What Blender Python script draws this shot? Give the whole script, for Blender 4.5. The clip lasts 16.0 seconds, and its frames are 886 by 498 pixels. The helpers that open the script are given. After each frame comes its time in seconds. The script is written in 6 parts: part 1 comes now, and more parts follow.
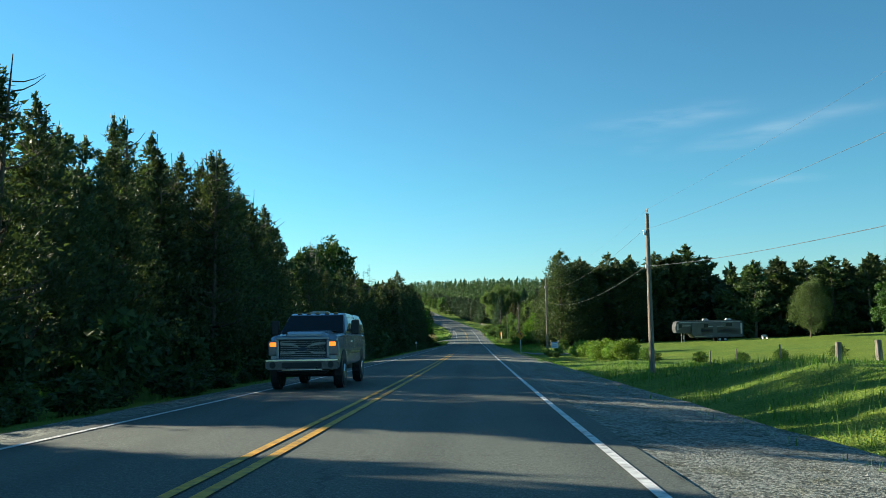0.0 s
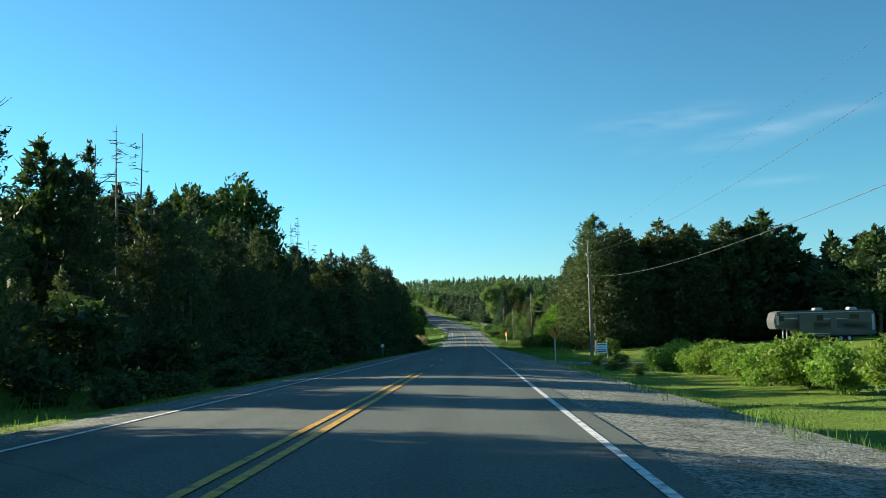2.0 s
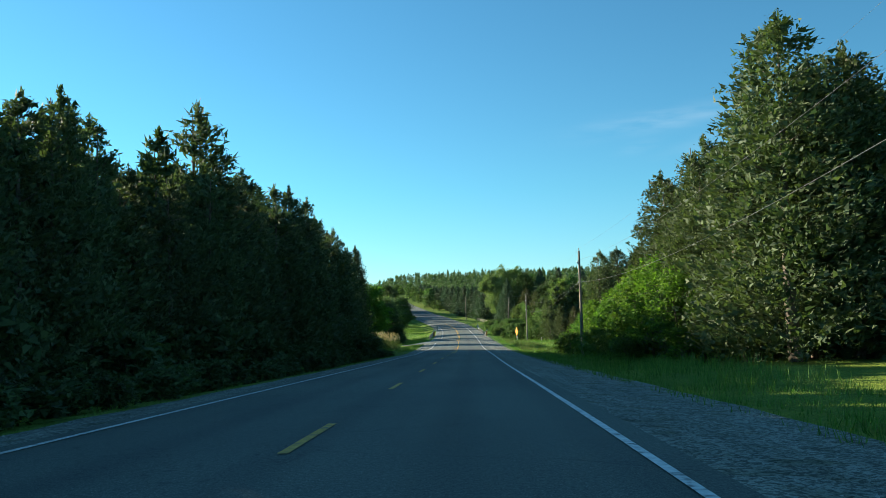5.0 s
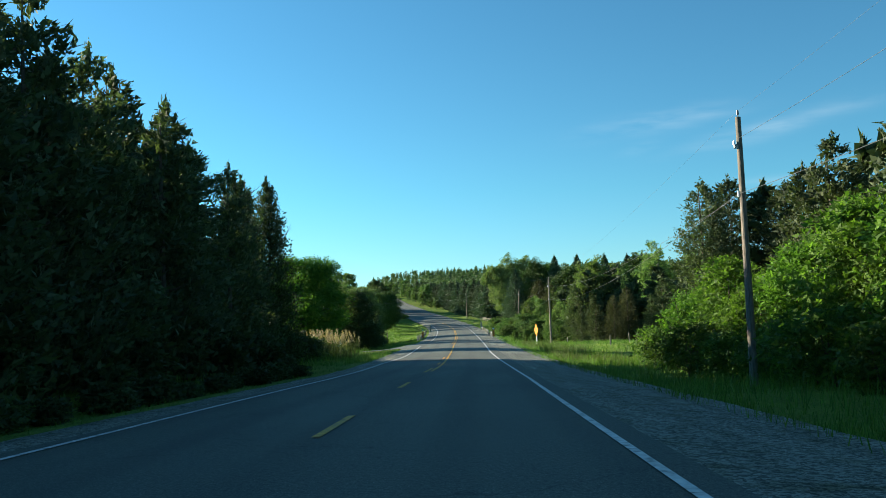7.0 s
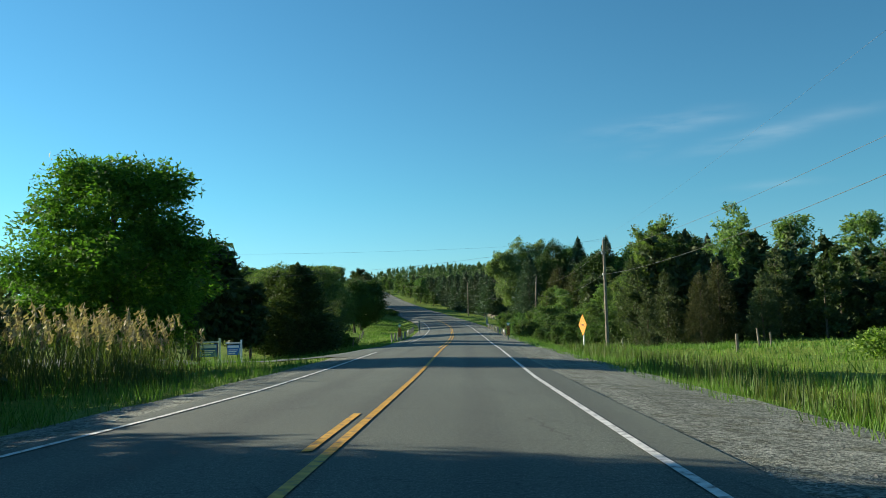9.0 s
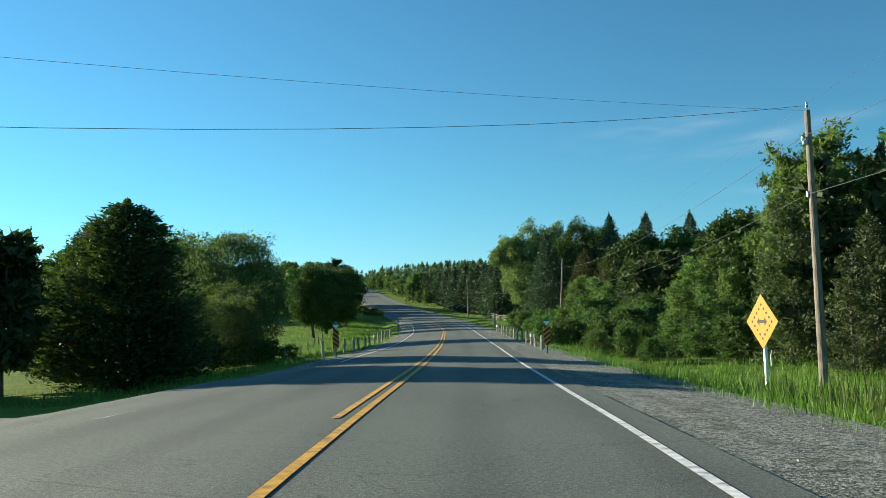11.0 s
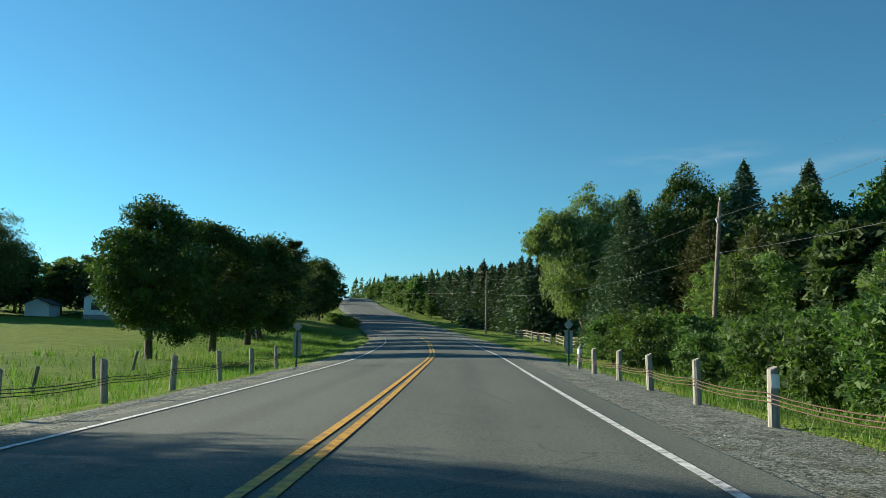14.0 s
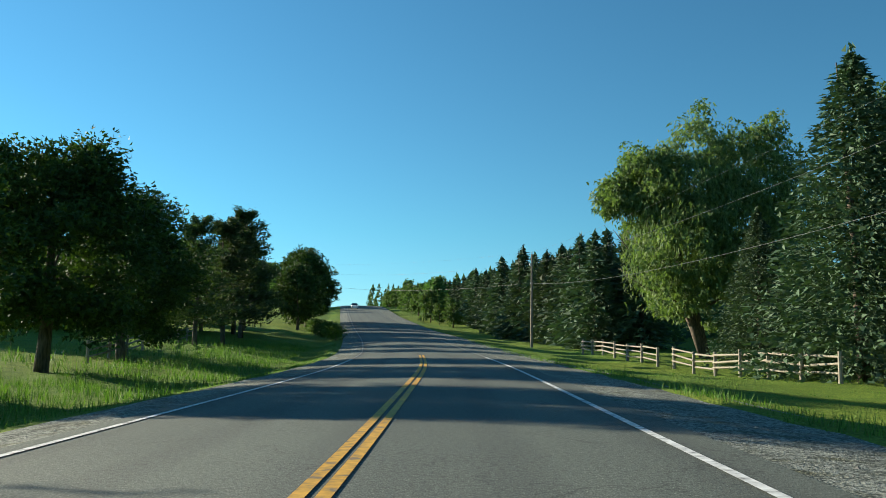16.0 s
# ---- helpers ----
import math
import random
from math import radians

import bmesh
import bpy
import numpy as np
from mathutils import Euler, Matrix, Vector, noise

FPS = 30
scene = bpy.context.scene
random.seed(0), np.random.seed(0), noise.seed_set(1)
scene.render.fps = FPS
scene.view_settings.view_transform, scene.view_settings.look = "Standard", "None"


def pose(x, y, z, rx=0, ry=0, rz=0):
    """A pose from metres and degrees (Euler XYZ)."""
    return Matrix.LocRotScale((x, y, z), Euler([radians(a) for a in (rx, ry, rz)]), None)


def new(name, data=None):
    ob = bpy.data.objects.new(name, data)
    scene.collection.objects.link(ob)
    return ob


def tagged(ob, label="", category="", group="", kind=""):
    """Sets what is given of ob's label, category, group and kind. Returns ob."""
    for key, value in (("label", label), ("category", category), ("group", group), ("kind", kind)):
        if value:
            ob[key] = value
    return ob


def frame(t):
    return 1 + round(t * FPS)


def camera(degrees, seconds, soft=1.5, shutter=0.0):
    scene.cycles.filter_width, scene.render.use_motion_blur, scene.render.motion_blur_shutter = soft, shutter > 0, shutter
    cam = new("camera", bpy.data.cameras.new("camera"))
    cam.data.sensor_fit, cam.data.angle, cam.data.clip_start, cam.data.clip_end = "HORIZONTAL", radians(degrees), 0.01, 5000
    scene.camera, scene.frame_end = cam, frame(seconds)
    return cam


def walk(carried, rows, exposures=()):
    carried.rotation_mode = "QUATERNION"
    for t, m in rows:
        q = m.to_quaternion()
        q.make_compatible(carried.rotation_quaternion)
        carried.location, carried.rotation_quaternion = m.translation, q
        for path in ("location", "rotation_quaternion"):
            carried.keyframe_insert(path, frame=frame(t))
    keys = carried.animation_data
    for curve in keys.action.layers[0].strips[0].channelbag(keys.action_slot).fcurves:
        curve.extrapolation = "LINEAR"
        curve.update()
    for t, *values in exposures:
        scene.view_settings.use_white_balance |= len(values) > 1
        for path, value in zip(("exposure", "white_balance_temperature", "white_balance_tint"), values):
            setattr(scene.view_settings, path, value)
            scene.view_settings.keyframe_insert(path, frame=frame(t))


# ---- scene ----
cam = camera(54.2, 16.0, soft=0.75)
PATH = [
    (0.0, 0.0, 0.0, 1.15, 1.82, 4.3, 1.0),
    (0.5, 0.01, 11.74, 0.76, 1.71, 4.42, 1.2),
    (1.0, 0.13, 23.13, 0.35, 1.64, 4.48, 1.5),
    (1.5, 0.18, 34.84, -0.04, 1.7, 4.47, 1.44),
    (2.0, 0.2, 46.38, -0.38, 1.77, 4.46, 1.3),
    (2.5, 0.24, 58.12, -0.73, 1.83, 4.44, 1.34),
    (3.0, 0.24, 69.47, -1.09, 1.8, 4.43, 1.33),
    (5.5, 0.33, 127.21, -2.65, 1.49, 4.46, 1.61),
    (6.0, 0.38, 138.89, -2.96, 1.48, 4.47, 1.52),
    (6.5, 0.44, 150.35, -3.33, 1.53, 4.49, 1.59),
    (7.0, 0.5, 161.82, -3.7, 1.61, 4.62, 1.98),
    (7.5, 0.55, 173.53, -4.02, 1.7, 4.68, 1.95),
    (8.0, 0.52, 185.32, -4.33, 1.76, 4.66, 1.83),
    (8.5, 0.5, 197.08, -4.67, 1.77, 4.71, 1.67),
    (9.0, 0.44, 208.61, -4.96, 1.77, 4.74, 1.49),
    (11.5, 0.16, 261.35, -5.48, 1.72, 5.17, 1.46),
    (12.0, 0.08, 271.72, -5.59, 1.86, 5.62, 0.97),
    (12.5, -0.01, 282.04, -5.68, 1.97, 5.9, 0.82),
    (13.0, -0.14, 292.8, -5.65, 2.11, 6.06, 0.4),
    (13.5, -0.32, 303.6, -5.66, 2.45, 6.11, -0.59),
    (14.0, -0.49, 314.43, -5.62, 2.88, 6.33, -1.09),
    (14.5, -0.84, 325.11, -5.56, 3.27, 6.73, -1.09),
    (15.0, -1.2, 335.96, -5.45, 3.74, 7.06, -1.03),
    (15.5, -1.56, 346.78, -5.23, 4.3, 7.18, -1.08),
    (16.0, -2.02, 357.59, -5.05, 4.79, 7.18, -0.95),
]
walk(cam, [(t, pose(x, y, z, 90 + pitch, 0, head) @ pose(0, 0, 0, 0, 0, -roll)) for t, x, y, z, head, pitch, roll in PATH],
     exposures=[(0.0, 1.39), (1.5, 1.44), (2.5, 1.45), (3.0, 1.53), (5.5, 1.55), (6.0, 1.54), (7.0, 1.48), (8.0, 1.46), (8.5, 1.39), (9.0, 1.14), (11.5, 1.29), (12.0, 1.18), (12.5, 1.31), (13.5, 1.17), (14.0, 1.08), (14.5, 1.32), (15.0, 1.26), (16.0, 1.18)])

# plan begin
# centre line of the road: y, x, height of the crown
ROAD = np.array([
    (-400, -2.4, 10.0), (-60, -2.35, 1.9), (0, -2.33, 0.0), (23, -2.2, -0.8), (46, -2.05, -1.53), (70, -1.95, -2.24), (98, -1.8, -3.05),
    (127, -1.67, -3.8), (162, -1.57, -4.85), (185, -1.45, -5.48), (209, -1.15, -6.2), (235, -1.28, -6.5), (261, -1.54, -6.63), (282, -1.6, -6.83), (304, -1.8, -6.81),
    (325, -2.25, -6.71), (347, -2.85, -6.38), (358, -3.2, -6.2), (391, -5.6, -5.41), (415, -8.4, -4.7), (440, -12.9, -3.35), (475, -20.3, -1.07),
    (537, -33, 3.6), (611, -48, 10.1), (650, -56, 11.6), (700, -66, 11.0), (900, -106, 6.0), (3000, -500, 6.0)])
FINE = np.arange(-400, 3000, 2.0)
_k = np.exp(-0.5 * (np.arange(-8, 9) / 3.0) ** 2)
_k /= _k.sum()


def _smooth(col):
    v = np.interp(FINE, ROAD[:, 0], ROAD[:, col])
    p = np.concatenate([np.full(8, v[0]), v, np.full(8, v[-1])])
    return np.convolve(p, _k, "valid")


FINE_X, FINE_Z = _smooth(1), _smooth(2)


def road_x(y):
    return np.interp(y, FINE, FINE_X)


def road_z(y):
    return np.interp(y, FINE, FINE_Z)


def bank(y):
    """Cross slope of the carriageway, rise per metre to the right."""
    return np.interp(y, [296, 316, 440, 480], [0.0, 0.03, 0.03, 0.0])


# height of the land over the crown, by distance from the centre line (left minus), at stations along the road
U = np.array([-3000, -400, -150, -60, -30, -20, -13, -9.5, -7.6, -6.2, -5.4, 0, 5.4, 6.4, 8.0, 10, 13, 20, 30, 45, 80, 150, 400, 3000], float)
LAND_Y = np.array([-400, 0, 25, 60, 110, 150, 200, 240, 265, 290, 330, 375, 420, 470, 620, 700, 790, 3000], float)
LAND_LEFT = [  # from the far left to the left edge of the pavement
    [8, 6, 4, 2, 1, 0.6, 0.2, -0.3, -0.4, -0.2, -0.24], [8, 6, 4, 2, 1, 0.6, 0.2, -0.3, -0.4, -0.2, -0.24], [8, 6, 4, 2, 1, 0.6, 0.2, -0.3, -0.4, -0.25, -0.4],
    [8, 6, 4, 2, 1, 0.6, 0.2, -0.3, -0.4, -0.2, -0.24], [8, 6, 4, 2, 1, 0.6, 0.2, -0.3, -0.4, -0.2, -0.24], [8, 6, 4, 2, 1, 0.6, 0.1, -0.3, -0.4, -0.25, -0.4],
    [8, 6, 4, 2, 0.5, 0.1, -0.2, -0.3, -0.4, -0.2, -0.24], [9, 7, 3, 1, 0, -0.2, -0.3, -0.4, -0.4, -0.2, -0.24], [9, 7, 3, 0.5, -0.3, -0.6, -0.7, -0.6, -0.4, -0.2, -0.24],
    [10, 9, 4, 0.5, -1.0, -1.2, -1.3, -1.0, -0.5, -0.2, -0.24], [10, 9, 4, 0.6, -0.9, -1.1, -1.2, -0.9, -0.5, -0.2, -0.24], [10, 9, 4, 0.8, -0.3, -0.6, -0.8, -0.8, -0.6, -0.22, -0.24],
    [10, 9, 4, 1.2, 0.3, 0, -0.3, -0.6, -0.7, -0.3, -0.4], [10, 9, 4, 1.5, 0.6, 0.3, 0, -0.4, -0.6, -0.3, -0.4], [4, 3, 2, 1.5, 0.6, 0.3, 0, -0.4, -0.6, -0.3, -0.4], [4, 3, 2, 1.5, 0.6, 0.3, 0, -0.4, -0.6, -0.3, -0.4],
    [4, 3, 2, 1.5, 0.6, 0.3, 0, -0.4, -0.6, -0.3, -0.4], [0, 0, 0, 0, 0.4, 0.3, 0, -0.4, -0.6, -0.3, -0.4]]
LAND_RIGHT = [  # from the right edge of the pavement to the far right
    [-0.4, -0.25, -0.7, -0.5, 0.3, 0.6, 1, 1.5, 2, 4, 8, 10], [-0.4, -0.25, -0.8, -0.6, 0.2, 0.3, 0.5, 0.8, 2, 4, 8, 10], [-0.4, -0.25, -0.9, -0.5, 0.3, 0.2, 0.3, 0.6, 2, 4, 8, 10],
    [-0.4, -0.25, -0.7, -0.7, -0.6, -0.5, -0.2, 0.6, 2, 4, 8, 10], [-0.4, -0.25, -0.7, -0.9, -1.0, -0.8, -0.2, 0.6, 2, 4, 8, 10], [-0.4, -0.25, -0.6, -0.5, -0.4, -0.3, 0.0, 0.4, 1.6, 4, 8, 10],
    [-0.4, -0.25, -0.6, -0.7, -0.6, -0.4, 0, 0.6, 1.5, 3, 8, 10], [-0.4, -0.25, -0.5, -0.7, -0.8, -0.6, -0.4, 0.2, 1.5, 3, 8, 10], [-0.4, -0.25, -0.5, -0.6, -0.7, -0.6, -0.4, 0.2, 1.5, 3, 8, 10],
    [-0.4, -0.25, -0.5, -1.2, -1.5, -1.2, -0.8, -0.4, 1, 3, 8, 10], [-0.4, -0.2, -0.4, -1, -1.3, -1.2, -0.8, -0.4, 1, 3, 8, 10], [-0.4, -0.2, -0.4, -0.5, -0.7, -0.6, -0.4, 0, 1, 3, 8, 10],
    [-0.4, -0.25, -0.5, -0.6, -0.8, -0.8, -0.6, 0, 1, 3, 8, 10], [-0.4, -0.25, -0.6, -0.8, -1.1, -1.4, -1.2, -0.6, 0, 0.5, 3, 5], [-0.4, -0.25, -0.5, -0.4, -0.4, -0.6, -1.0, -1.5, -2, -2, 0, 2],
    [-0.4, -0.25, -0.3, 0, 0.5, 1, 2, 3, 4, 4, 4, 2], [-0.4, -0.25, 0, 1, 3, 7, 9.5, 11, 11.5, 12, 11, 4], [-0.4, -0.25, -0.5, -0.2, 0.2, 0.4, 0.4, 0.4, 0, 0, 0, 0]]
LAND = np.array([l + [-0.4] + r for l, r in zip(LAND_LEFT, LAND_RIGHT)])


def H(x, y):
    """Height of the land at x, y."""
    x, y = np.asarray(x, float), np.asarray(y, float)
    u = x - road_x(y)
    i = np.clip(np.searchsorted(U, u) - 1, 0, len(U) - 2)
    j = np.clip(np.searchsorted(LAND_Y, y) - 1, 0, len(LAND_Y) - 2)
    a = np.clip((u - U[i]) / (U[i + 1] - U[i]), 0, 1)
    b = np.clip((y - LAND_Y[j]) / (LAND_Y[j + 1] - LAND_Y[j]), 0, 1)
    b = b * b * (3 - 2 * b)
    dz = (LAND[j, i] * (1 - a) + LAND[j, i + 1] * a) * (1 - b) + (LAND[j + 1, i] * (1 - a) + LAND[j + 1, i + 1] * a) * b
    dz = dz + bank(y) * np.clip(u, -7, 7) * np.clip(1.6 - np.abs(u) / 20, 0, 1)
    far = np.clip((np.abs(u) - 6.5) / 3, 0, 1)
    return road_z(y) + dz + far * (0.10 * np.sin(x * 0.9 + 1.3 * np.sin(y * 0.31)) * np.sin(y * 0.7 + 0.5 * x) + 0.12 * np.sin(y * 0.21 + 1) * np.sin(x * 0.17))


def surface(u, y):
    """Height of the pavement at u metres from the centre line."""
    return road_z(y) + bank(y) * u - 0.018 * np.abs(u)


def RX(u, y):
    return float(road_x(y)) + u
# plan end

# ---- sky and sun ----
SUN_AHEAD, SUN_HIGH = 22.0, 17.2
SKY_TINT, SKY_STRENGTH, CLOUD = (0.555, 1.12, 1.17), 0.056, (6.0, 7.0, 7.4)
sun_dir = Vector((-math.cos(radians(SUN_HIGH)) * math.cos(radians(SUN_AHEAD)), math.cos(radians(SUN_HIGH)) * math.sin(radians(SUN_AHEAD)), math.sin(radians(SUN_HIGH))))
world = bpy.data.worlds.new("sky")
scene.world = world
world.use_nodes = True
wn, wl = world.node_tree.nodes, world.node_tree.links
sky = wn.new("ShaderNodeTexSky")
sky.sky_type, sky.sun_disc = "NISHITA", False
sky.sun_elevation, sky.sun_rotation = radians(SUN_HIGH), radians(-90 + SUN_AHEAD)
sky.air_density, sky.dust_density, sky.ozone_density, sky.altitude = 1.0, 0.0, 3.0, 300


def wmath(op, a, b=None, clamp=False):
    k = wn.new("ShaderNodeMath")
    k.operation, k.use_clamp = op, clamp
    for i, v in enumerate((a, b)):
        if v is None:
            continue
        if isinstance(v, (int, float)):
            k.inputs[i].default_value = v
        else:
            wl.new(v, k.inputs[i])
    return k.outputs[0]


# thin streaks of cirrus, each by bearing, height, slope, length and thickness
dirs = wn.new("ShaderNodeSeparateXYZ")
wco = wn.new("ShaderNodeTexCoord")
wl.new(wco.outputs["Generated"], dirs.inputs[0])
ahead = wmath("MAXIMUM", dirs.outputs[1], 0.05)
bearing, rise = wmath("DIVIDE", dirs.outputs[0], ahead), wmath("DIVIDE", dirs.outputs[2], ahead)
wmap = wn.new("ShaderNodeMapping")
wmap.inputs["Scale"].default_value, wmap.inputs["Rotation"].default_value = (6, 6, 34), (0, radians(-9), 0)
wl.new(wco.outputs["Generated"], wmap.inputs[0])
wnoise = wn.new("ShaderNodeTexNoise")
wnoise.inputs["Scale"].default_value, wnoise.inputs["Detail"].default_value = 2.2, 6
wl.new(wmap.outputs[0], wnoise.inputs["Vector"])
cloud = None
for b0, r0, slope, length, thick, amount in ((0.232, 0.221, 0.14, 0.075, 0.011, 1.0), (0.345, 0.205, 0.22, 0.075, 0.010, 0.95), (0.42, 0.225, 0.2, 0.08, 0.009, 0.5),
                                             (0.36, 0.147, 0.05, 0.05, 0.005, 0.45), (0.205, 0.19, 0.2, 0.02, 0.007, 0.5)):
    db = wmath("SUBTRACT", bearing, b0)
    dr = wmath("SUBTRACT", wmath("SUBTRACT", rise, r0), wmath("MULTIPLY", db, slope))
    q = wmath("ADD", wmath("POWER", wmath("ABSOLUTE", wmath("DIVIDE", db, length)), 2), wmath("POWER", wmath("ABSOLUTE", wmath("DIVIDE", dr, thick)), 2))
    g = wmath("MULTIPLY", wmath("EXPONENT", wmath("MULTIPLY", q, -1)), amount)
    cloud = g if cloud is None else wmath("MAXIMUM", cloud, g)
cloud = wmath("MULTIPLY", cloud, wmath("MULTIPLY", wmath("SUBTRACT", wnoise.outputs["Fac"], 0.3), 1.5, True), True)
tint = wn.new("ShaderNodeMix")
tint.data_type, tint.blend_type = "RGBA", "MULTIPLY"
tint.inputs["Factor"].default_value, tint.inputs["B"].default_value = 1.0, (*SKY_TINT, 1)
wl.new(sky.outputs[0], tint.inputs["A"])
low_tint = wn.new("ShaderNodeMix")
low_tint.data_type = "RGBA"
low_tint.inputs["A"].default_value, low_tint.inputs["B"].default_value = (0.68, 1.06, 1.27, 1), (*SKY_TINT, 1)
wl.new(wmath("MULTIPLY", dirs.outputs[2], 7.0, True), low_tint.inputs["Factor"])
wl.new(low_tint.outputs["Result"], tint.inputs["B"])
veil = wn.new("ShaderNodeMix")
veil.data_type = "RGBA"
veil.inputs["B"].default_value = (*CLOUD, 1)
wl.new(wmath("MULTIPLY", cloud, 0.42), veil.inputs["Factor"])
sunward = wmath("ADD", wmath("MULTIPLY", dirs.outputs[0], -0.27), 1.0)
glow = wn.new("ShaderNodeVectorMath")
glow.operation = "SCALE"
wl.new(tint.outputs["Result"], glow.inputs[0])
wl.new(sunward, glow.inputs["Scale"])
wl.new(glow.outputs[0], veil.inputs["A"])
wl.new(veil.outputs["Result"], wn["Background"].inputs[0])
wn["Background"].inputs[1].default_value = SKY_STRENGTH
sun = new("sun", bpy.data.lights.new("sun", "SUN"))
sun.data.energy, sun.data.angle, sun.data.color = 5.0, radians(0.6), (1.0, 0.92, 0.71)
sun.rotation_mode = "QUATERNION"
sun.rotation_quaternion = sun_dir.to_track_quat("Z", "Y")
sun.location = (-60, 100, 60)

# ---- materials ----


def material(name, rough=0.9, spec=0.3):
    m = bpy.data.materials.new(name)
    m.use_nodes = True
    n, l = m.node_tree.nodes, m.node_tree.links
    b = n["Principled BSDF"]
    b.inputs["Roughness"].default_value, b.inputs["Specular IOR Level"].default_value = rough, spec
    return m, n, l, b


def ramp(n, l, fac, stops):
    r = n.new("ShaderNodeValToRGB")
    while len(r.color_ramp.elements) < len(stops):
        r.color_ramp.elements.new(0.5)
    for e, (p, c) in zip(r.color_ramp.elements, stops):
        e.position, e.color = p, (*c, 1)
    l.new(fac, r.inputs[0])
    return r.outputs[0]


def noise_tex(n, l, scale, detail=4, co=None, stretch=None):
    t = n.new("ShaderNodeTexNoise")
    t.inputs["Scale"].default_value, t.inputs["Detail"].default_value = scale, detail
    if co is None:
        co = n.new("ShaderNodeTexCoord").outputs["Object"]
    if stretch:
        mp = n.new("ShaderNodeMapping")
        mp.inputs["Scale"].default_value = stretch
        l.new(co, mp.inputs[0])
        co = mp.outputs[0]
    l.new(co, t.inputs["Vector"])
    return t.outputs["Fac"]


def mixc(n, l, a, b, fac, mode="MIX"):
    m = n.new("ShaderNodeMix")
    m.data_type, m.blend_type = "RGBA", mode
    for sock, v in ((m.inputs["Factor"], fac), (m.inputs["A"], a), (m.inputs["B"], b)):
        if isinstance(v, (int, float)):
            sock.default_value = v
        elif isinstance(v, tuple):
            sock.default_value = (*v, 1)
        else:
            l.new(v, sock)
    return m.outputs["Result"]


def bump(n, l, b, height, strength, dist=0.02):
    k = n.new("ShaderNodeBump")
    k.inputs["Strength"].default_value, k.inputs["Distance"].default_value = strength, dist
    l.new(height, k.inputs["Height"])
    l.new(k.outputs[0], b.inputs["Normal"])


def foliage(name, dark, light, trans=0.35, gaps=0.46, fine=9.0):
    """Sprays of leaves: colour varies from spray to spray and from tree to tree, light shines through, and small gaps part the leaflets."""
    m, n, l, b = material(name, 0.65, 0.25)
    geo, inf = n.new("ShaderNodeNewGeometry"), n.new("ShaderNodeObjectInfo")
    c = ramp(n, l, geo.outputs["Random Per Island"], [(0.0, dark), (0.55, tuple((a + d) / 2 for a, d in zip(dark, light))), (1.0, light)])
    hsv = n.new("ShaderNodeHueSaturation")
    mr = n.new("ShaderNodeMapRange")
    mr.inputs[3].default_value, mr.inputs[4].default_value = 0.75, 1.2
    l.new(inf.outputs["Random"], mr.inputs[0])
    l.new(mr.outputs[0], hsv.inputs["Value"])
    mh = n.new("ShaderNodeMapRange")
    mh.inputs[3].default_value, mh.inputs[4].default_value = 0.485, 0.512
    l.new(inf.outputs["Random"], mh.inputs[0])
    l.new(mh.outputs[0], hsv.inputs["Hue"])
    l.new(c, hsv.inputs["Color"])
    l.new(hsv.outputs[0], b.inputs["Base Color"])
    if trans:
        tr, mx = n.new("ShaderNodeBsdfTranslucent"), n.new("ShaderNodeMixShader")
        warm = mixc(n, l, hsv.outputs[0], (1.0, 1.15, 0.5), 1.0, "MULTIPLY")
        l.new(warm, tr.inputs[0])
        mx.inputs[0].default_value = trans
        l.new(b.outputs[0], mx.inputs[1])
        l.new(tr.outputs[0], mx.inputs[2])
        if gaps:
            hole = noise_tex(n, l, fine, 1, n.new("ShaderNodeTexCoord").outputs["Object"])
            cut, clear, leafy = n.new("ShaderNodeMath"), n.new("ShaderNodeBsdfTransparent"), n.new("ShaderNodeMixShader")
            cut.operation = "GREATER_THAN"
            cut.inputs[1].default_value = gaps
            l.new(hole, cut.inputs[0])
            l.new(cut.outputs[0], leafy.inputs[0])
            l.new(clear.outputs[0], leafy.inputs[1])
            l.new(mx.outputs[0], leafy.inputs[2])
            mx = leafy
        l.new(mx.outputs[0], n["Material Output"].inputs[0])
    return m


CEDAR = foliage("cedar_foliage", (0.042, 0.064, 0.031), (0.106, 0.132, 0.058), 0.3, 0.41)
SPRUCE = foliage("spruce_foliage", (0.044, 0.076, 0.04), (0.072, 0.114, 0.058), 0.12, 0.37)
# paler spruce colours for the far forest: haze and sunlit tips put in
SPRUCE_HAZED = foliage("hazed_spruce_foliage", (0.046, 0.075, 0.033), (0.1, 0.148, 0.062), 0.25, 0)
MAPLE = foliage("maple_foliage", (0.024, 0.058, 0.013), (0.075, 0.145, 0.028), 0.2, 0.37)
# lighter broadleaf green for far trees, with distance haze put into it
HILL_LEAF = foliage("hazed_hillside_foliage", (0.048, 0.095, 0.03), (0.13, 0.21, 0.062), 0.35, 0.36)
# brighter copy of MAPLE: sunlight on a single tree is put into the colour
MAPLE_SUNLIT = foliage("sunlit_maple_foliage", (0.036, 0.09, 0.013), (0.115, 0.225, 0.03), 0.5)
WILLOW = foliage("willow_foliage", (0.085, 0.135, 0.048), (0.2, 0.28, 0.1), 0.4, 0.42, 12.0)
SHRUB = foliage("shrub_foliage", (0.035, 0.075, 0.015), (0.12, 0.19, 0.035), 0.4)
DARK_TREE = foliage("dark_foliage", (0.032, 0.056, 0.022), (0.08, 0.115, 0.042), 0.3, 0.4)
# without leaf gaps, so the joined rear rows block the sun
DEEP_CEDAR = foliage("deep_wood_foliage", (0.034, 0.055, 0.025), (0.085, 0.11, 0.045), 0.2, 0)
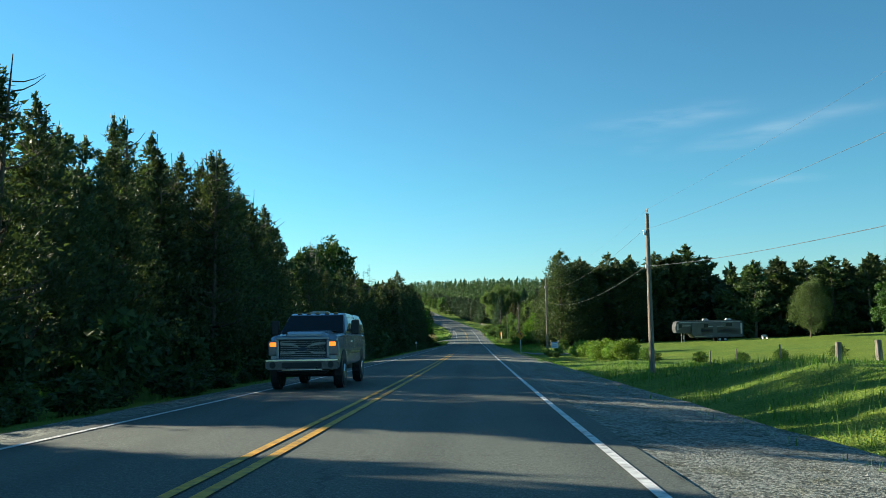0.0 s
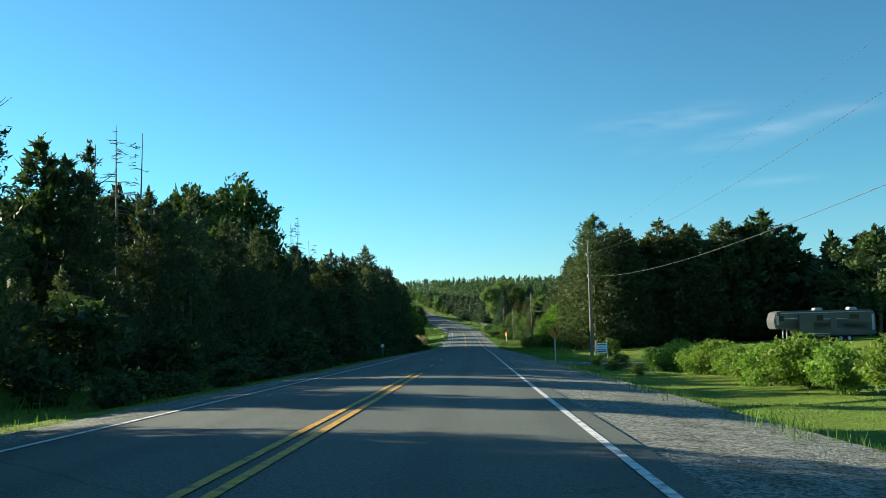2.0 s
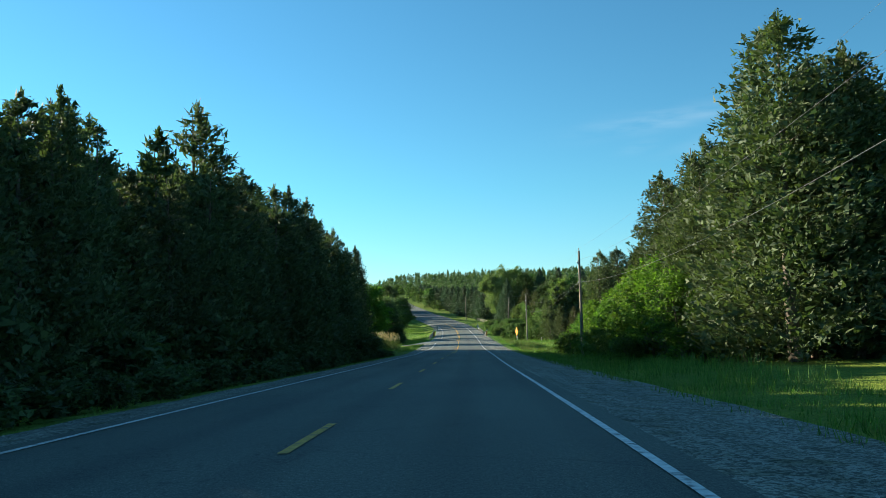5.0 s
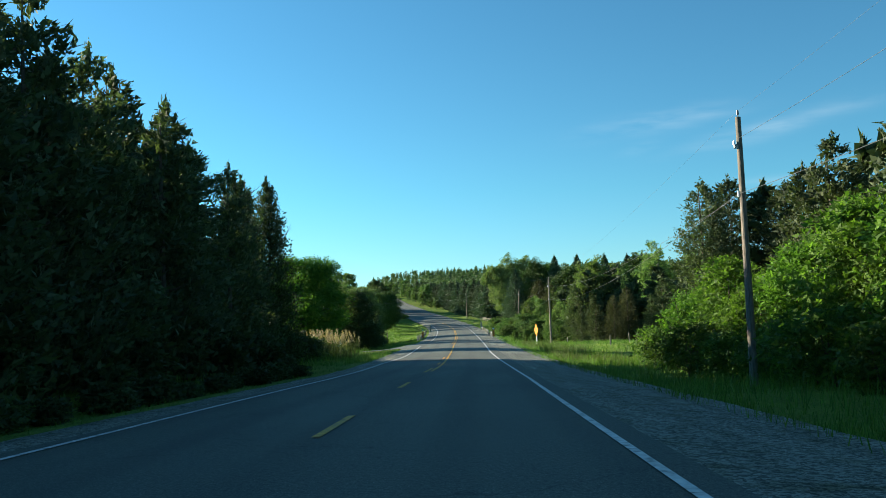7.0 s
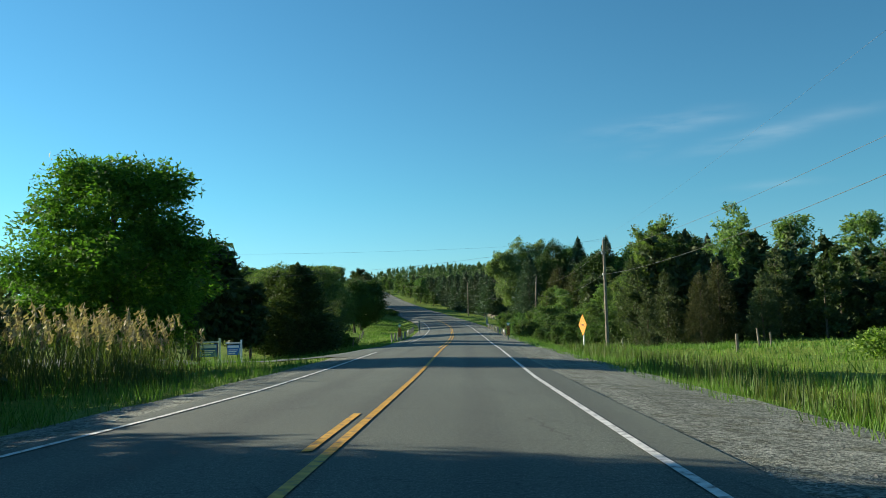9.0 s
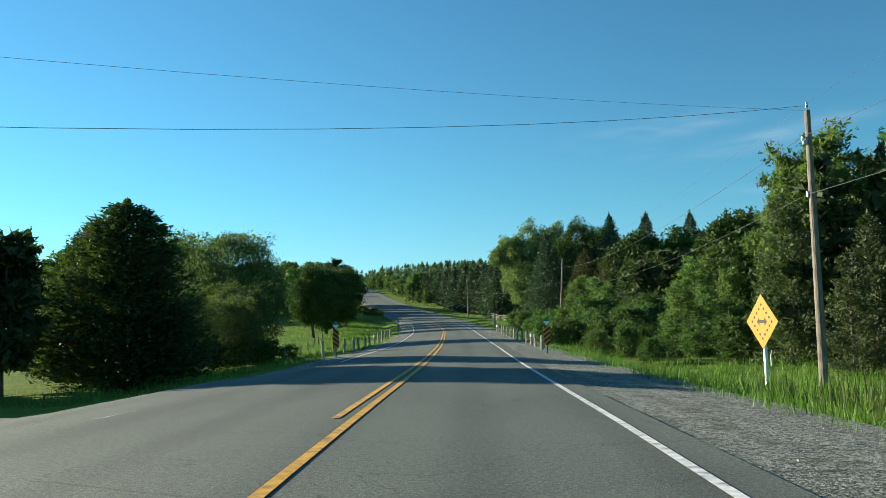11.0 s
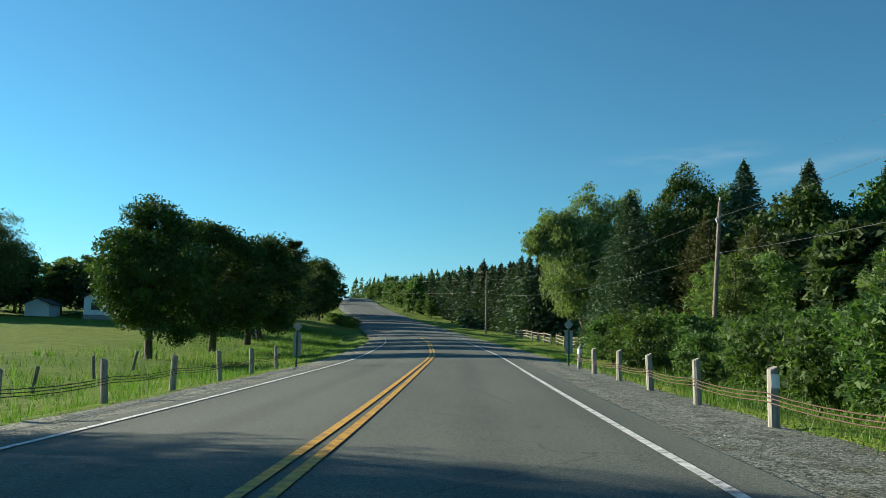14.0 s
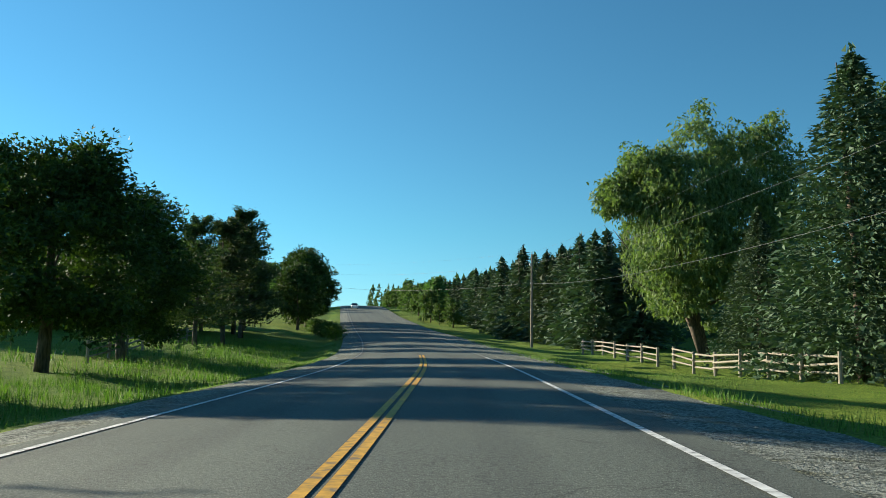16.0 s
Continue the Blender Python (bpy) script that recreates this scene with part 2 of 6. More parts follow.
FRESH = foliage("fresh_leaf_foliage", (0.045, 0.098, 0.016), (0.15, 0.255, 0.04), 0.5, 0.43)
GRASS = foliage("grass_blades", (0.052, 0.115, 0.018), (0.15, 0.25, 0.046), 0.34, 0)
BROWN_CEDAR = foliage("bronze_cedar_foliage", (0.045, 0.056, 0.024), (0.108, 0.114, 0.05), 0.3)
WILLOW_DARK = foliage("airy_willow_foliage", (0.05, 0.085, 0.032), (0.145, 0.2, 0.075), 0.45, 0.46, 13.0)
HEDGE = foliage("hedge_foliage", (0.07, 0.135, 0.022), (0.21, 0.3, 0.056), 0.4, 0.42, 14.0)
POPLAR = foliage("poplar_foliage", (0.07, 0.12, 0.042), (0.185, 0.265, 0.09), 0.48, 0.45, 8.0)
THICKET = foliage("thicket_foliage", (0.034, 0.075, 0.024), (0.118, 0.19, 0.058), 0.4, 0.45, 11.0)
REED = foliage("reed_leaves", (0.05, 0.09, 0.022), (0.14, 0.18, 0.055), 0.35, 0)
PLUME = foliage("reed_plumes", (0.2, 0.15, 0.1), (0.38, 0.29, 0.2), 0.3, 0)


def bark(name, a, c):
    m, n, l, b = material(name, 0.9, 0.2)
    f = noise_tex(n, l, 6, 6, stretch=(3, 3, 0.5))
    l.new(ramp(n, l, f, [(0.3, a), (0.7, c)]), b.inputs["Base Color"])
    bump(n, l, b, f, 0.6, 0.03)
    return m


BARK = bark("bark", (0.05, 0.04, 0.03), (0.16, 0.13, 0.1))
GREY_WOOD = bark("weathered_wood", (0.2, 0.18, 0.15), (0.42, 0.39, 0.34))
DEAD_WOOD = bark("dead_wood", (0.12, 0.1, 0.09), (0.26, 0.23, 0.2))
POLE_WOOD = bark("pole_wood", (0.12, 0.1, 0.08), (0.27, 0.23, 0.19))


def flat(name, colour, rough=0.6, metal=0.0, vary=0.12, scale=8.0):
    """A painted or plain surface with slight dirt."""
    m, n, l, b = material(name, rough, 0.4)
    b.inputs["Metallic"].default_value = metal
    f = noise_tex(n, l, scale, 5)
    lo, hi = tuple(max(0, v * (1 - vary * 1.6)) for v in colour), tuple(min(1, v * (1 + vary)) for v in colour)
    l.new(ramp(n, l, f, [(0.3, lo), (0.65, hi)]), b.inputs["Base Color"])
    return m


def asphalt():
    m, n, l, b = material("asphalt", 0.85, 0.35)
    co = n.new("ShaderNodeTexCoord").outputs["UV"]
    grain, coarse = noise_tex(n, l, 60, 3, co), noise_tex(n, l, 20, 6, co)
    big = noise_tex(n, l, 0.35, 4, co, (1.0, 0.25, 1.0))
    c = ramp(n, l, grain, [(0.28, (0.034, 0.041, 0.036)), (0.5, (0.082, 0.094, 0.082)), (0.74, (0.18, 0.198, 0.172))])
    c = mixc(n, l, c, ramp(n, l, coarse, [(0.32, (0.66, 0.66, 0.66)), (0.68, (1.3, 1.3, 1.28))]), 1.0, "MULTIPLY")
    c = mixc(n, l, c, ramp(n, l, big, [(0.3, (0.8, 0.8, 0.81)), (0.7, (1.16, 1.15, 1.12))]), 1.0, "MULTIPLY")
    sep = n.new("ShaderNodeSeparateXYZ")
    l.new(co, sep.inputs[0])
    wave, mul = n.new("ShaderNodeMath"), n.new("ShaderNodeMath")
    wave.operation, mul.operation = "COSINE", "MULTIPLY"
    mul.inputs[1].default_value = 2 * math.pi / 1.75
    l.new(sep.outputs[0], mul.inputs[0])
    l.new(mul.outputs[0], wave.inputs[0])
    c = mixc(n, l, c, ramp(n, l, wave.outputs[0], [(0.0, (1.07, 1.07, 1.06)), (1.0, (0.88, 0.88, 0.89))]), 1.0, "MULTIPLY")
    # fine transverse and wandering cracks, and paler polished stones
    bent = n.new("ShaderNodeVectorMath")
    bent.operation = "MULTIPLY_ADD"
    bent.inputs[1].default_value = (0.9, 0.9, 0.9)
    l.new(ramp(n, l, noise_tex(n, l, 0.9, 4, co), [(0.0, (0, 0, 0)), (1.0, (1, 1, 1))]), bent.inputs[0])
    l.new(co, bent.inputs[2])
    cell = n.new("ShaderNodeTexVoronoi")
    cell.feature = "DISTANCE_TO_EDGE"
    cell.inputs["Scale"].default_value = 1.0
    stretch = n.new("ShaderNodeMapping")
    stretch.inputs["Scale"].default_value = (0.16, 0.3, 1.0)
    l.new(bent.outputs[0], stretch.inputs[0])
    l.new(stretch.outputs[0], cell.inputs["Vector"])
    c = mixc(n, l, c, ramp(n, l, cell.outputs["Distance"], [(0.0, (0.5, 0.5, 0.5)), (0.006, (1, 1, 1))]), 0.8, "MULTIPLY")
    stones = noise_tex(n, l, 42, 1, co)
    c = mixc(n, l, c, ramp(n, l, stones, [(0.66, (1, 1, 1)), (0.74, (1.9, 1.88, 1.8))]), 1.0, "MULTIPLY")
    l.new(c, b.inputs["Base Color"])
    bump(n, l, b, grain, 0.6, 0.01)
    return m


def gravel():
    m, n, l, b = material("gravel", 0.95, 0.2)
    co = n.new("ShaderNodeTexCoord").outputs["Object"]
    v = n.new("ShaderNodeTexVoronoi")
    v.inputs["Scale"].default_value, v.inputs["Detail"].default_value = 22, 2
    l.new(co, v.inputs["Vector"])
    hue = n.new("ShaderNodeSeparateColor")
    l.new(v.outputs["Color"], hue.inputs[0])
    c = ramp(n, l, hue.outputs[0], [(0.0, (0.04, 0.045, 0.042)), (0.45, (0.08, 0.088, 0.081)), (0.85, (0.135, 0.146, 0.134)), (1.0, (0.27, 0.285, 0.265))])
    fines = ramp(n, l, noise_tex(n, l, 85, 3, co), [(0.3, (0.62, 0.62, 0.6)), (0.7, (1.35, 1.33, 1.28))])
    tracks = ramp(n, l, noise_tex(n, l, 1.0, 5, co, (2.2, 0.16, 1.0)), [(0.3, (0.74, 0.75, 0.72)), (0.68, (1.14, 1.13, 1.09))])
    earth = ramp(n, l, noise_tex(n, l, 1.7, 6, co), [(0.52, (1, 1, 1)), (0.7, (0.6, 0.58, 0.46))])
    for layer in (fines, tracks, earth):
        c = mixc(n, l, c, layer, 1.0, "MULTIPLY")
    l.new(c, b.inputs["Base Color"])
    lumps = noise_tex(n, l, 26, 4, co)
    bump(n, l, b, lumps, 0.9, 0.035)
    return m


def meadow():
    m, n, l, b = material("meadow", 0.95, 0.1)
    co = n.new("ShaderNodeTexCoord").outputs["Object"]
    fine, mid, big = noise_tex(n, l, 14, 5, co), noise_tex(n, l, 1.1, 5, co), noise_tex(n, l, 0.06, 3, co)
    c = ramp(n, l, fine, [(0.25, (0.065, 0.115, 0.02)), (0.5, (0.13, 0.195, 0.034)), (0.75, (0.225, 0.285, 0.06))])
    c = mixc(n, l, c, ramp(n, l, mid, [(0.3, (0.75, 0.8, 0.7)), (0.7, (1.15, 1.1, 1.0))]), 1.0, "MULTIPLY")
    c = mixc(n, l, c, ramp(n, l, big, [(0.35, (0.85, 0.95, 0.9)), (0.65, (1.2, 1.08, 0.95))]), 1.0, "MULTIPLY")
    l.new(c, b.inputs["Base Color"])
    bump(n, l, b, fine, 1.0, 0.12)
    return m


def line_paint(name, colour):
    m, n, l, b = material(name, 0.7, 0.4)
    co = n.new("ShaderNodeTexCoord").outputs["Object"]
    w = noise_tex(n, l, 7, 6, co)
    l.new(ramp(n, l, w, [(0.32, tuple(0.07 + v * 0.15 for v in colour)), (0.44, tuple(v * 0.7 for v in colour)), (0.64, colour)]), b.inputs["Base Color"])
    return m


ASPHALT, GRAVEL, MEADOW = asphalt(), gravel(), meadow()
WHITE_LINE, YELLOW_LINE = line_paint("white_line_paint", (0.72, 0.72, 0.7)), line_paint("yellow_line_paint", (0.62, 0.33, 0.03))
FADED_LINE = line_paint("faded_line_paint", (0.24, 0.24, 0.225))
WIRE = flat("wire", (0.1, 0.1, 0.1), 0.5, 0.2)

# ---- mesh helpers ----


def mesh_from(name, verts, faces, mats, uvs=None, smooth=False, mat_index=None):
    me = bpy.data.meshes.new(name)
    verts = np.asarray(verts, float)
    me.from_pydata(verts.tolist(), [], [tuple(int(i) for i in f) for f in faces])
    for m in mats if isinstance(mats, (list, tuple)) else [mats]:
        me.materials.append(m)
    if mat_index is not None:
        me.polygons.foreach_set("material_index", np.asarray(mat_index, np.int32))
    if smooth:
        me.polygons.foreach_set("use_smooth", np.ones(len(me.polygons), bool))
    if uvs is not None:
        layer = me.uv_layers.new(name="UVMap")
        idx = np.zeros(len(me.loops), np.int32)
        me.loops.foreach_get("vertex_index", idx)
        layer.data.foreach_set("uv", np.asarray(uvs, np.float32)[idx].ravel())
    me.update()
    return me


def quads_mesh(name, corners, mat):
    """A mesh of loose small faces, corners: N x k x 3."""
    n, k = corners.shape[:2]
    me = bpy.data.meshes.new(name)
    me.vertices.add(n * k)
    me.vertices.foreach_set("co", np.asarray(corners, np.float32).ravel())
    me.loops.add(n * k)
    me.loops.foreach_set("vertex_index", np.arange(n * k, dtype=np.int32))
    me.polygons.add(n)
    me.polygons.foreach_set("loop_start", np.arange(0, n * k, k, dtype=np.int32))
    me.update(calc_edges=True)
    me.materials.append(mat)
    return me


def part(name, data, parent=None, label="", mat=None):
    """Links a mesh, or a bmesh with its material, as one object under a thing."""
    if isinstance(data, bmesh.types.BMesh):
        bm, data = data, bpy.data.meshes.new(name)
        bm.to_mesh(data)
        bm.free()
        data.materials.append(mat)
    ob = new(name, data)
    ob.parent = parent
    return tagged(ob, label) if label else ob


def thing(name, label, category, at=(0, 0, 0), turn=0.0, group="", kind=""):
    e = new(name)
    e.empty_display_size = 0.2
    e.matrix_basis = pose(*at, 0, 0, turn)
    return tagged(e, label, category, group, kind)


def box(bm, x0, x1, y0, y1, z0, z1, bevel=0.0):
    r = bmesh.ops.create_cube(bm, size=1.0, matrix=Matrix.LocRotScale(((x0 + x1) / 2, (y0 + y1) / 2, (z0 + z1) / 2), None, (x1 - x0, y1 - y0, z1 - z0)))
    if bevel:
        es = list({e for v in r["verts"] for e in v.link_edges})
        bmesh.ops.bevel(bm, geom=es, offset=bevel, segments=1, affect="EDGES", profile=0.5)
    return bm


def rod(bm, a, b, r0, r1, seg=8, cap=True):
    a, b = Vector(a), Vector(b)
    d = b - a
    m = Matrix.Translation((a + b) / 2) @ d.to_track_quat("Z", "Y").to_matrix().to_4x4()
    bmesh.ops.create_cone(bm, cap_ends=cap, segments=seg, radius1=r0, radius2=r1, depth=d.length, matrix=m)
    return bm


def tube_arrays(pts, radii, seg=7):
    """Verts and faces of a tapered tube along points."""
    pts = np.asarray(pts, float)
    vs, fs = [], []
    for i, (p, r) in enumerate(zip(pts, radii)):
        d = pts[min(i + 1, len(pts) - 1)] - pts[max(i - 1, 0)]
        d = d / (np.linalg.norm(d) + 1e-9)
        a = np.cross(d, (0, 1, 0.2))
        a = a / np.linalg.norm(a)
        c = np.cross(d, a)
        for k in range(seg):
            w = 2 * math.pi * k / seg
            vs.append(p + r * (math.cos(w) * a + math.sin(w) * c))
    for i in range(len(pts) - 1):
        for k in range(seg):
            q = (k + 1) % seg
            fs.append((i * seg + k, i * seg + q, (i + 1) * seg + q, (i + 1) * seg + k))
    fs.append(tuple(range(seg))[::-1])
    fs.append(tuple(range((len(pts) - 1) * seg, len(pts) * seg)))
    return vs, fs


def join_arrays(parts):
    V, Fc, o = [], [], 0
    for v, f in parts:
        V += list(v)
        Fc += [tuple(i + o for i in q) for q in f]
        o += len(v)
    return V, Fc


# ---- trees ----


def leaf_quads(rng, c, along, length, width, jitter=0.8):
    """Kite-shaped leaves or sprays at the points c, pointing roughly along."""
    n = len(c)
    d = along + rng.normal(0, jitter, (n, 3))
    d /= np.linalg.norm(d, axis=1, keepdims=True) + 1e-9
    s = np.cross(d, rng.normal(0, 1, (n, 3)))
    s /= np.linalg.norm(s, axis=1, keepdims=True) + 1e-9
    ln = (length * rng.uniform(0.6, 1.4, n))[:, None]
    w = (width * rng.uniform(0.6, 1.4, n))[:, None]
    return np.stack([c - d * ln * 0.5 + s * w * 0.5, c + d * ln * 0.5, c - d * ln * 0.35 - s * w * 0.5], 1)


def cedar_crown(rng, h, r, n, leaf=0.3, low=0.02, power=0.5, ragged=0.34):
    """A pointed crown of spreading, upturned boughs of flat sprays."""
    nb = max(24, n // 34)
    t = rng.uniform(0, 1, nb) ** 1.1
    az = rng.uniform(0, 2 * math.pi, nb)
    R = r * (1 - t) ** power * rng.uniform(1 - ragged, 1 + ragged * 0.5, nb) + 0.06
    k = rng.choice(nb, n, p=(R + 0.5) / (R + 0.5).sum())
    f = rng.beta(2.2, 1.25, n)
    rad = R[k] * f
    a = az[k] + rng.normal(0, 1, n) * (0.1 + 0.22 * (1 - f))
    z = h * (low + (0.97 - low) * t[k]) + rad * 0.3 + rng.normal(0, 1, n) * (0.07 + 0.2 * R[k] * 0.5) * 0.8
    c = np.stack([np.cos(a) * rad + rng.normal(0, 0.05, n), np.sin(a) * rad + rng.normal(0, 0.05, n), np.clip(z, 0.12, h * 1.0)], 1)
    m = max(10, n // 250)
    tip = np.stack([rng.normal(0, 0.05, m), rng.normal(0, 0.05, m), h * rng.uniform(0.93, 1.01, m)], 1)
    c = np.concatenate([c, tip])
    along = np.concatenate([np.stack([np.cos(a) * 0.8, np.sin(a) * 0.8, np.full(n, 0.55)], 1), np.tile([0, 0, 1.6], (m, 1))])
    return leaf_quads(rng, c, along, leaf, leaf * 0.5, 0.5)


def spruce_crown(rng, h, r, n, leaf=0.4, least=8, tips=30):
    """Whorls of boughs, wide below, each bough a fan of drooping twigs."""
    levels = max(10, int(h * 3.1))
    rows = []
    per = n // levels
    for i in range(levels):
        t = (i + 0.5) / levels
        R = r * (1 - t) ** 0.8 + 0.18
        m = max(least, int(per * (0.35 + 1.5 * (1 - t))))
        boughs = max(5, int(6 + R * 2.2))
        off = rng.uniform(0, 6.28)
        b = rng.integers(0, boughs, m)
        lenb = rng.uniform(0.75, 1.15, boughs)
        f = rng.beta(1.8, 1.1, m)
        a = off + 2 * math.pi * b / boughs + rng.normal(0, 0.13, m)
        rad = R * lenb[b] * f
        z = h * (0.04 + 0.96 * t) - rad * 0.24 + (f ** 3) * R * 0.1 + rng.normal(0, 0.09, m) - rng.uniform(0, 0.3, m) * f
        rows.append(np.stack([np.cos(a) * rad, np.sin(a) * rad, z, np.cos(a), np.sin(a)], 1))
    q = np.concatenate(rows)
    tip = np.stack([rng.normal(0, 0.05, tips), rng.normal(0, 0.05, tips), h + rng.uniform(-0.8, 0.35, tips), rng.normal(0, 0.2, tips), rng.normal(0, 0.2, tips)], 1)
    q = np.concatenate([q, tip])
    along = np.stack([q[:, 3], q[:, 4], np.full(len(q), -0.25)], 1)
    along[-tips:, 2] = 1.5
    return leaf_quads(rng, q[:, :3], along, leaf, leaf * 0.42, 0.45)


def broad_crown(rng, h, r, n, leaf=0.26, low=0.12, clump=0.8, billow=0.3, droop=0.0):
    """A rounded, lumpy crown of leaf clumps, with gaps and a few stray twigs."""
    nc = min(max(90, n // 60), 230)
    f = rng.uniform(0.02, 0.98, nc)
    az = rng.uniform(0, 2 * math.pi, nc)
    prof = np.sin(np.pi * np.clip(0.13 + 0.84 * f, 0, 1)) ** 0.6
    out = rng.uniform(0.08, 1.0, nc) ** 0.42 * rng.uniform(0.88, 1.06, nc)
    rad = np.maximum(r - clump * 0.8, 0.1) * prof * out
    c = np.stack([np.cos(az) * rad, np.sin(az) * rad, h * low + clump * 0.5 + (h * (1 - low) - clump * 1.2) * f], 1)
    # a few large billows swell and part the outline
    lobes = rng.normal(0, 1, (15, 3)) * (1, 1, 0.8) + (0, 0, 0.25)
    lobes /= np.linalg.norm(lobes, axis=1, keepdims=True)
    mid = np.array([0, 0, h * (low + 1) * 0.5])
    way = (c - mid) / np.array([r, r, h * (1 - low) * 0.5])
    near = np.clip((way / (np.linalg.norm(way, axis=1, keepdims=True) + 1e-9)) @ lobes.T, -1, 1).max(1)
    c = mid + (c - mid) * (0.8 + billow * np.exp(-(np.arccos(near) / 0.36) ** 2))[:, None]
    v = np.stack([np.cos(az) * out, np.sin(az) * out, (f - 0.4) * 1.6], 1)
    k = rng.integers(0, nc, n)
    size = clump * rng.uniform(0.6, 1.25, nc)
    d = rng.normal(0, 1, (n, 3))
    d /= np.linalg.norm(d, axis=1, keepdims=True)
    p = c[k] + d * (rng.uniform(0, 1, n) ** 0.42 * size[k])[:, None] * np.array([1, 1, 0.75])
    p[:, 2] = np.maximum(p[:, 2], 0.15)
    along = d * 0.5 + v[k] * 0.5 + np.array([0, 0, -0.25 - droop])
    return leaf_quads(rng, p, along, leaf, leaf * 0.62, 0.7)


def willow_crown(rng, h, r, n, leaf=0.36, low=0.3):
    """Rounded billows of foliage with hanging curtains of narrow leaves."""
    top = broad_crown(rng, h, r, n - n // 3, leaf, low, 0.15 * r + 0.25, 0.38, 0.9)
    ns = 260
    a = rng.uniform(0, 2 * math.pi, ns)
    rr = r * rng.uniform(0.35, 0.98, ns)
    z0 = h * (0.45 + 0.42 * np.sqrt(np.clip(1 - (rr / (r * 1.02)) ** 2, 0, 1))) * rng.uniform(0.8, 1.02, ns)
    ln = h * rng.uniform(0.08, 0.33, ns)
    k = rng.integers(0, ns, n // 3)
    f = rng.uniform(0, 1, len(k))
    w = 0.32 * (1 - 0.75 * f)
    c = np.stack([np.cos(a[k]) * rr[k] + rng.normal(0, 1, len(k)) * w, np.sin(a[k]) * rr[k] + rng.normal(0, 1, len(k)) * w, np.maximum(z0[k] - ln[k] * f, 0.6)], 1)
    strands = leaf_quads(rng, c, np.tile([0, 0, -1.0], (len(k), 1)), leaf * 1.2, leaf * 0.32, 0.35)
    return np.concatenate([top, strands])


def old_willow_crown(rng):
    """A broad old willow: a tall main dome, a lower shoulder, an overhanging bough on one side, and curtains down to the ground."""
    a = willow_crown(rng, 15.6, 4.8, 22000, 0.32, 0.12) + np.array([-0.6, 0.3, 0])
    b = willow_crown(rng, 15.9, 4.6, 20000, 0.32, 0.1) + np.array([3.1, 0.6, 0])
    c = np.concatenate([broad_crown(rng, 5.0, 2.9, 6000, 0.32, 0.05, 0.8, 0.45, 0.9) + np.array([-3.6, -0.4, 8.2]), broad_crown(rng, 3.4, 2.0, 3000, 0.32, 0.05, 0.7, 0.45, 0.9) + np.array([-5.4, -0.3, 8.0])])
    d = willow_crown(rng, 11, 3.4, 9000, 0.32, 0.1) + np.array([-1.6, -1.6, 0])
    return np.concatenate([a, b, c, d])


def pine_crown(rng, h, r, n, leaf=0.36):
    """Irregular tiers of needle clumps with gaps between."""
    nb = 90
    t = rng.uniform(0.16, 1, nb)
    az = rng.uniform(0, 2 * math.pi, nb)
    R = r * (1.12 - t) ** 0.6 * rng.uniform(0.55, 1.1, nb)
    k = rng.integers(0, nb, n)
    f = rng.beta(2.2, 1.2, n)
    a = az[k] + rng.normal(0, 0.25, n)
    c = np.stack([np.cos(a) * R[k] * f, np.sin(a) * R[k] * f, h * t[k] + R[k] * f * 0.18 + rng.normal(0, 0.2, n)], 1)
    along = np.stack([np.cos(a), np.sin(a), np.full(n, 0.4)], 1)
    return leaf_quads(rng, c, along, leaf, leaf * 0.3, 0.7)


def shrub_crown(rng, h, r, n, leaf=0.2):
    return broad_crown(rng, h, r, n, leaf, 0.0, 0.22 * r + 0.12, 0.3)


def trunk_mesh(rng, h, r, limbs=0, spread=0.0, start=0.3, mat=None, stems=1, tip=0.25):
    parts = []
    for s in range(stems):
        lean = rng.normal(0, 0.03 if stems == 1 else 0.16, 2)
        zs = np.linspace(-0.25, 1, 7)
        pts = [(lean[0] * h * max(z, 0) + 0.05 * math.sin(5 * z + s), lean[1] * h * max(z, 0) + 0.04 * math.cos(4 * z), z * h if z > 0 else -0.25) for z in zs]
        rad = [r * 1.35] + [r * (1 - (1 - tip) * z) for z in zs[1:]]
        parts.append(tube_arrays(pts, rad))
        for i in range(limbs):
            z = rng.uniform(start, 0.92)
            a = rng.uniform(0, 6.28)
            b = np.array([lean[0] * h * z, lean[1] * h * z, z * h])
            L = spread * rng.uniform(0.6, 1.0) * (1.15 - 0.6 * z)
            up = rng.uniform(0.15, 0.8)
            p = [b + np.array([math.cos(a), math.sin(a), up * q]) * L * q + (0, 0, 0.02) for q in (0, 0.35, 0.7, 1.0)]
            r0 = r * (1 - 0.7 * z) * 0.5
            parts.append(tube_arrays(p, [r0, r0 * 0.75, r0 * 0.45, r0 * 0.2], 5))
    v, f = join_arrays(parts)
    return mesh_from("trunk", v, f, mat or BARK, smooth=True)


LABELS = {
    "cedar_tree": ("tall dense dark cedar at the roadside wood's edge", "tree"),
    "spruce_tree": ("dark green spruce with drooping boughs on grass", "tree"),
    "maple_tree": ("rounded leafy green maple beside the road", "tree"),
    "willow_tree": ("pale green willow with hanging branches on grass", "tree"),
    "poplar_tree": ("open light green leafy tree in the wood", "tree"),
    "pine_tree": ("dark ragged pine with bare lower trunk on grass", "tree"),
    "shrub": ("bushy green shrub in the grass verge", "shrub"),
}


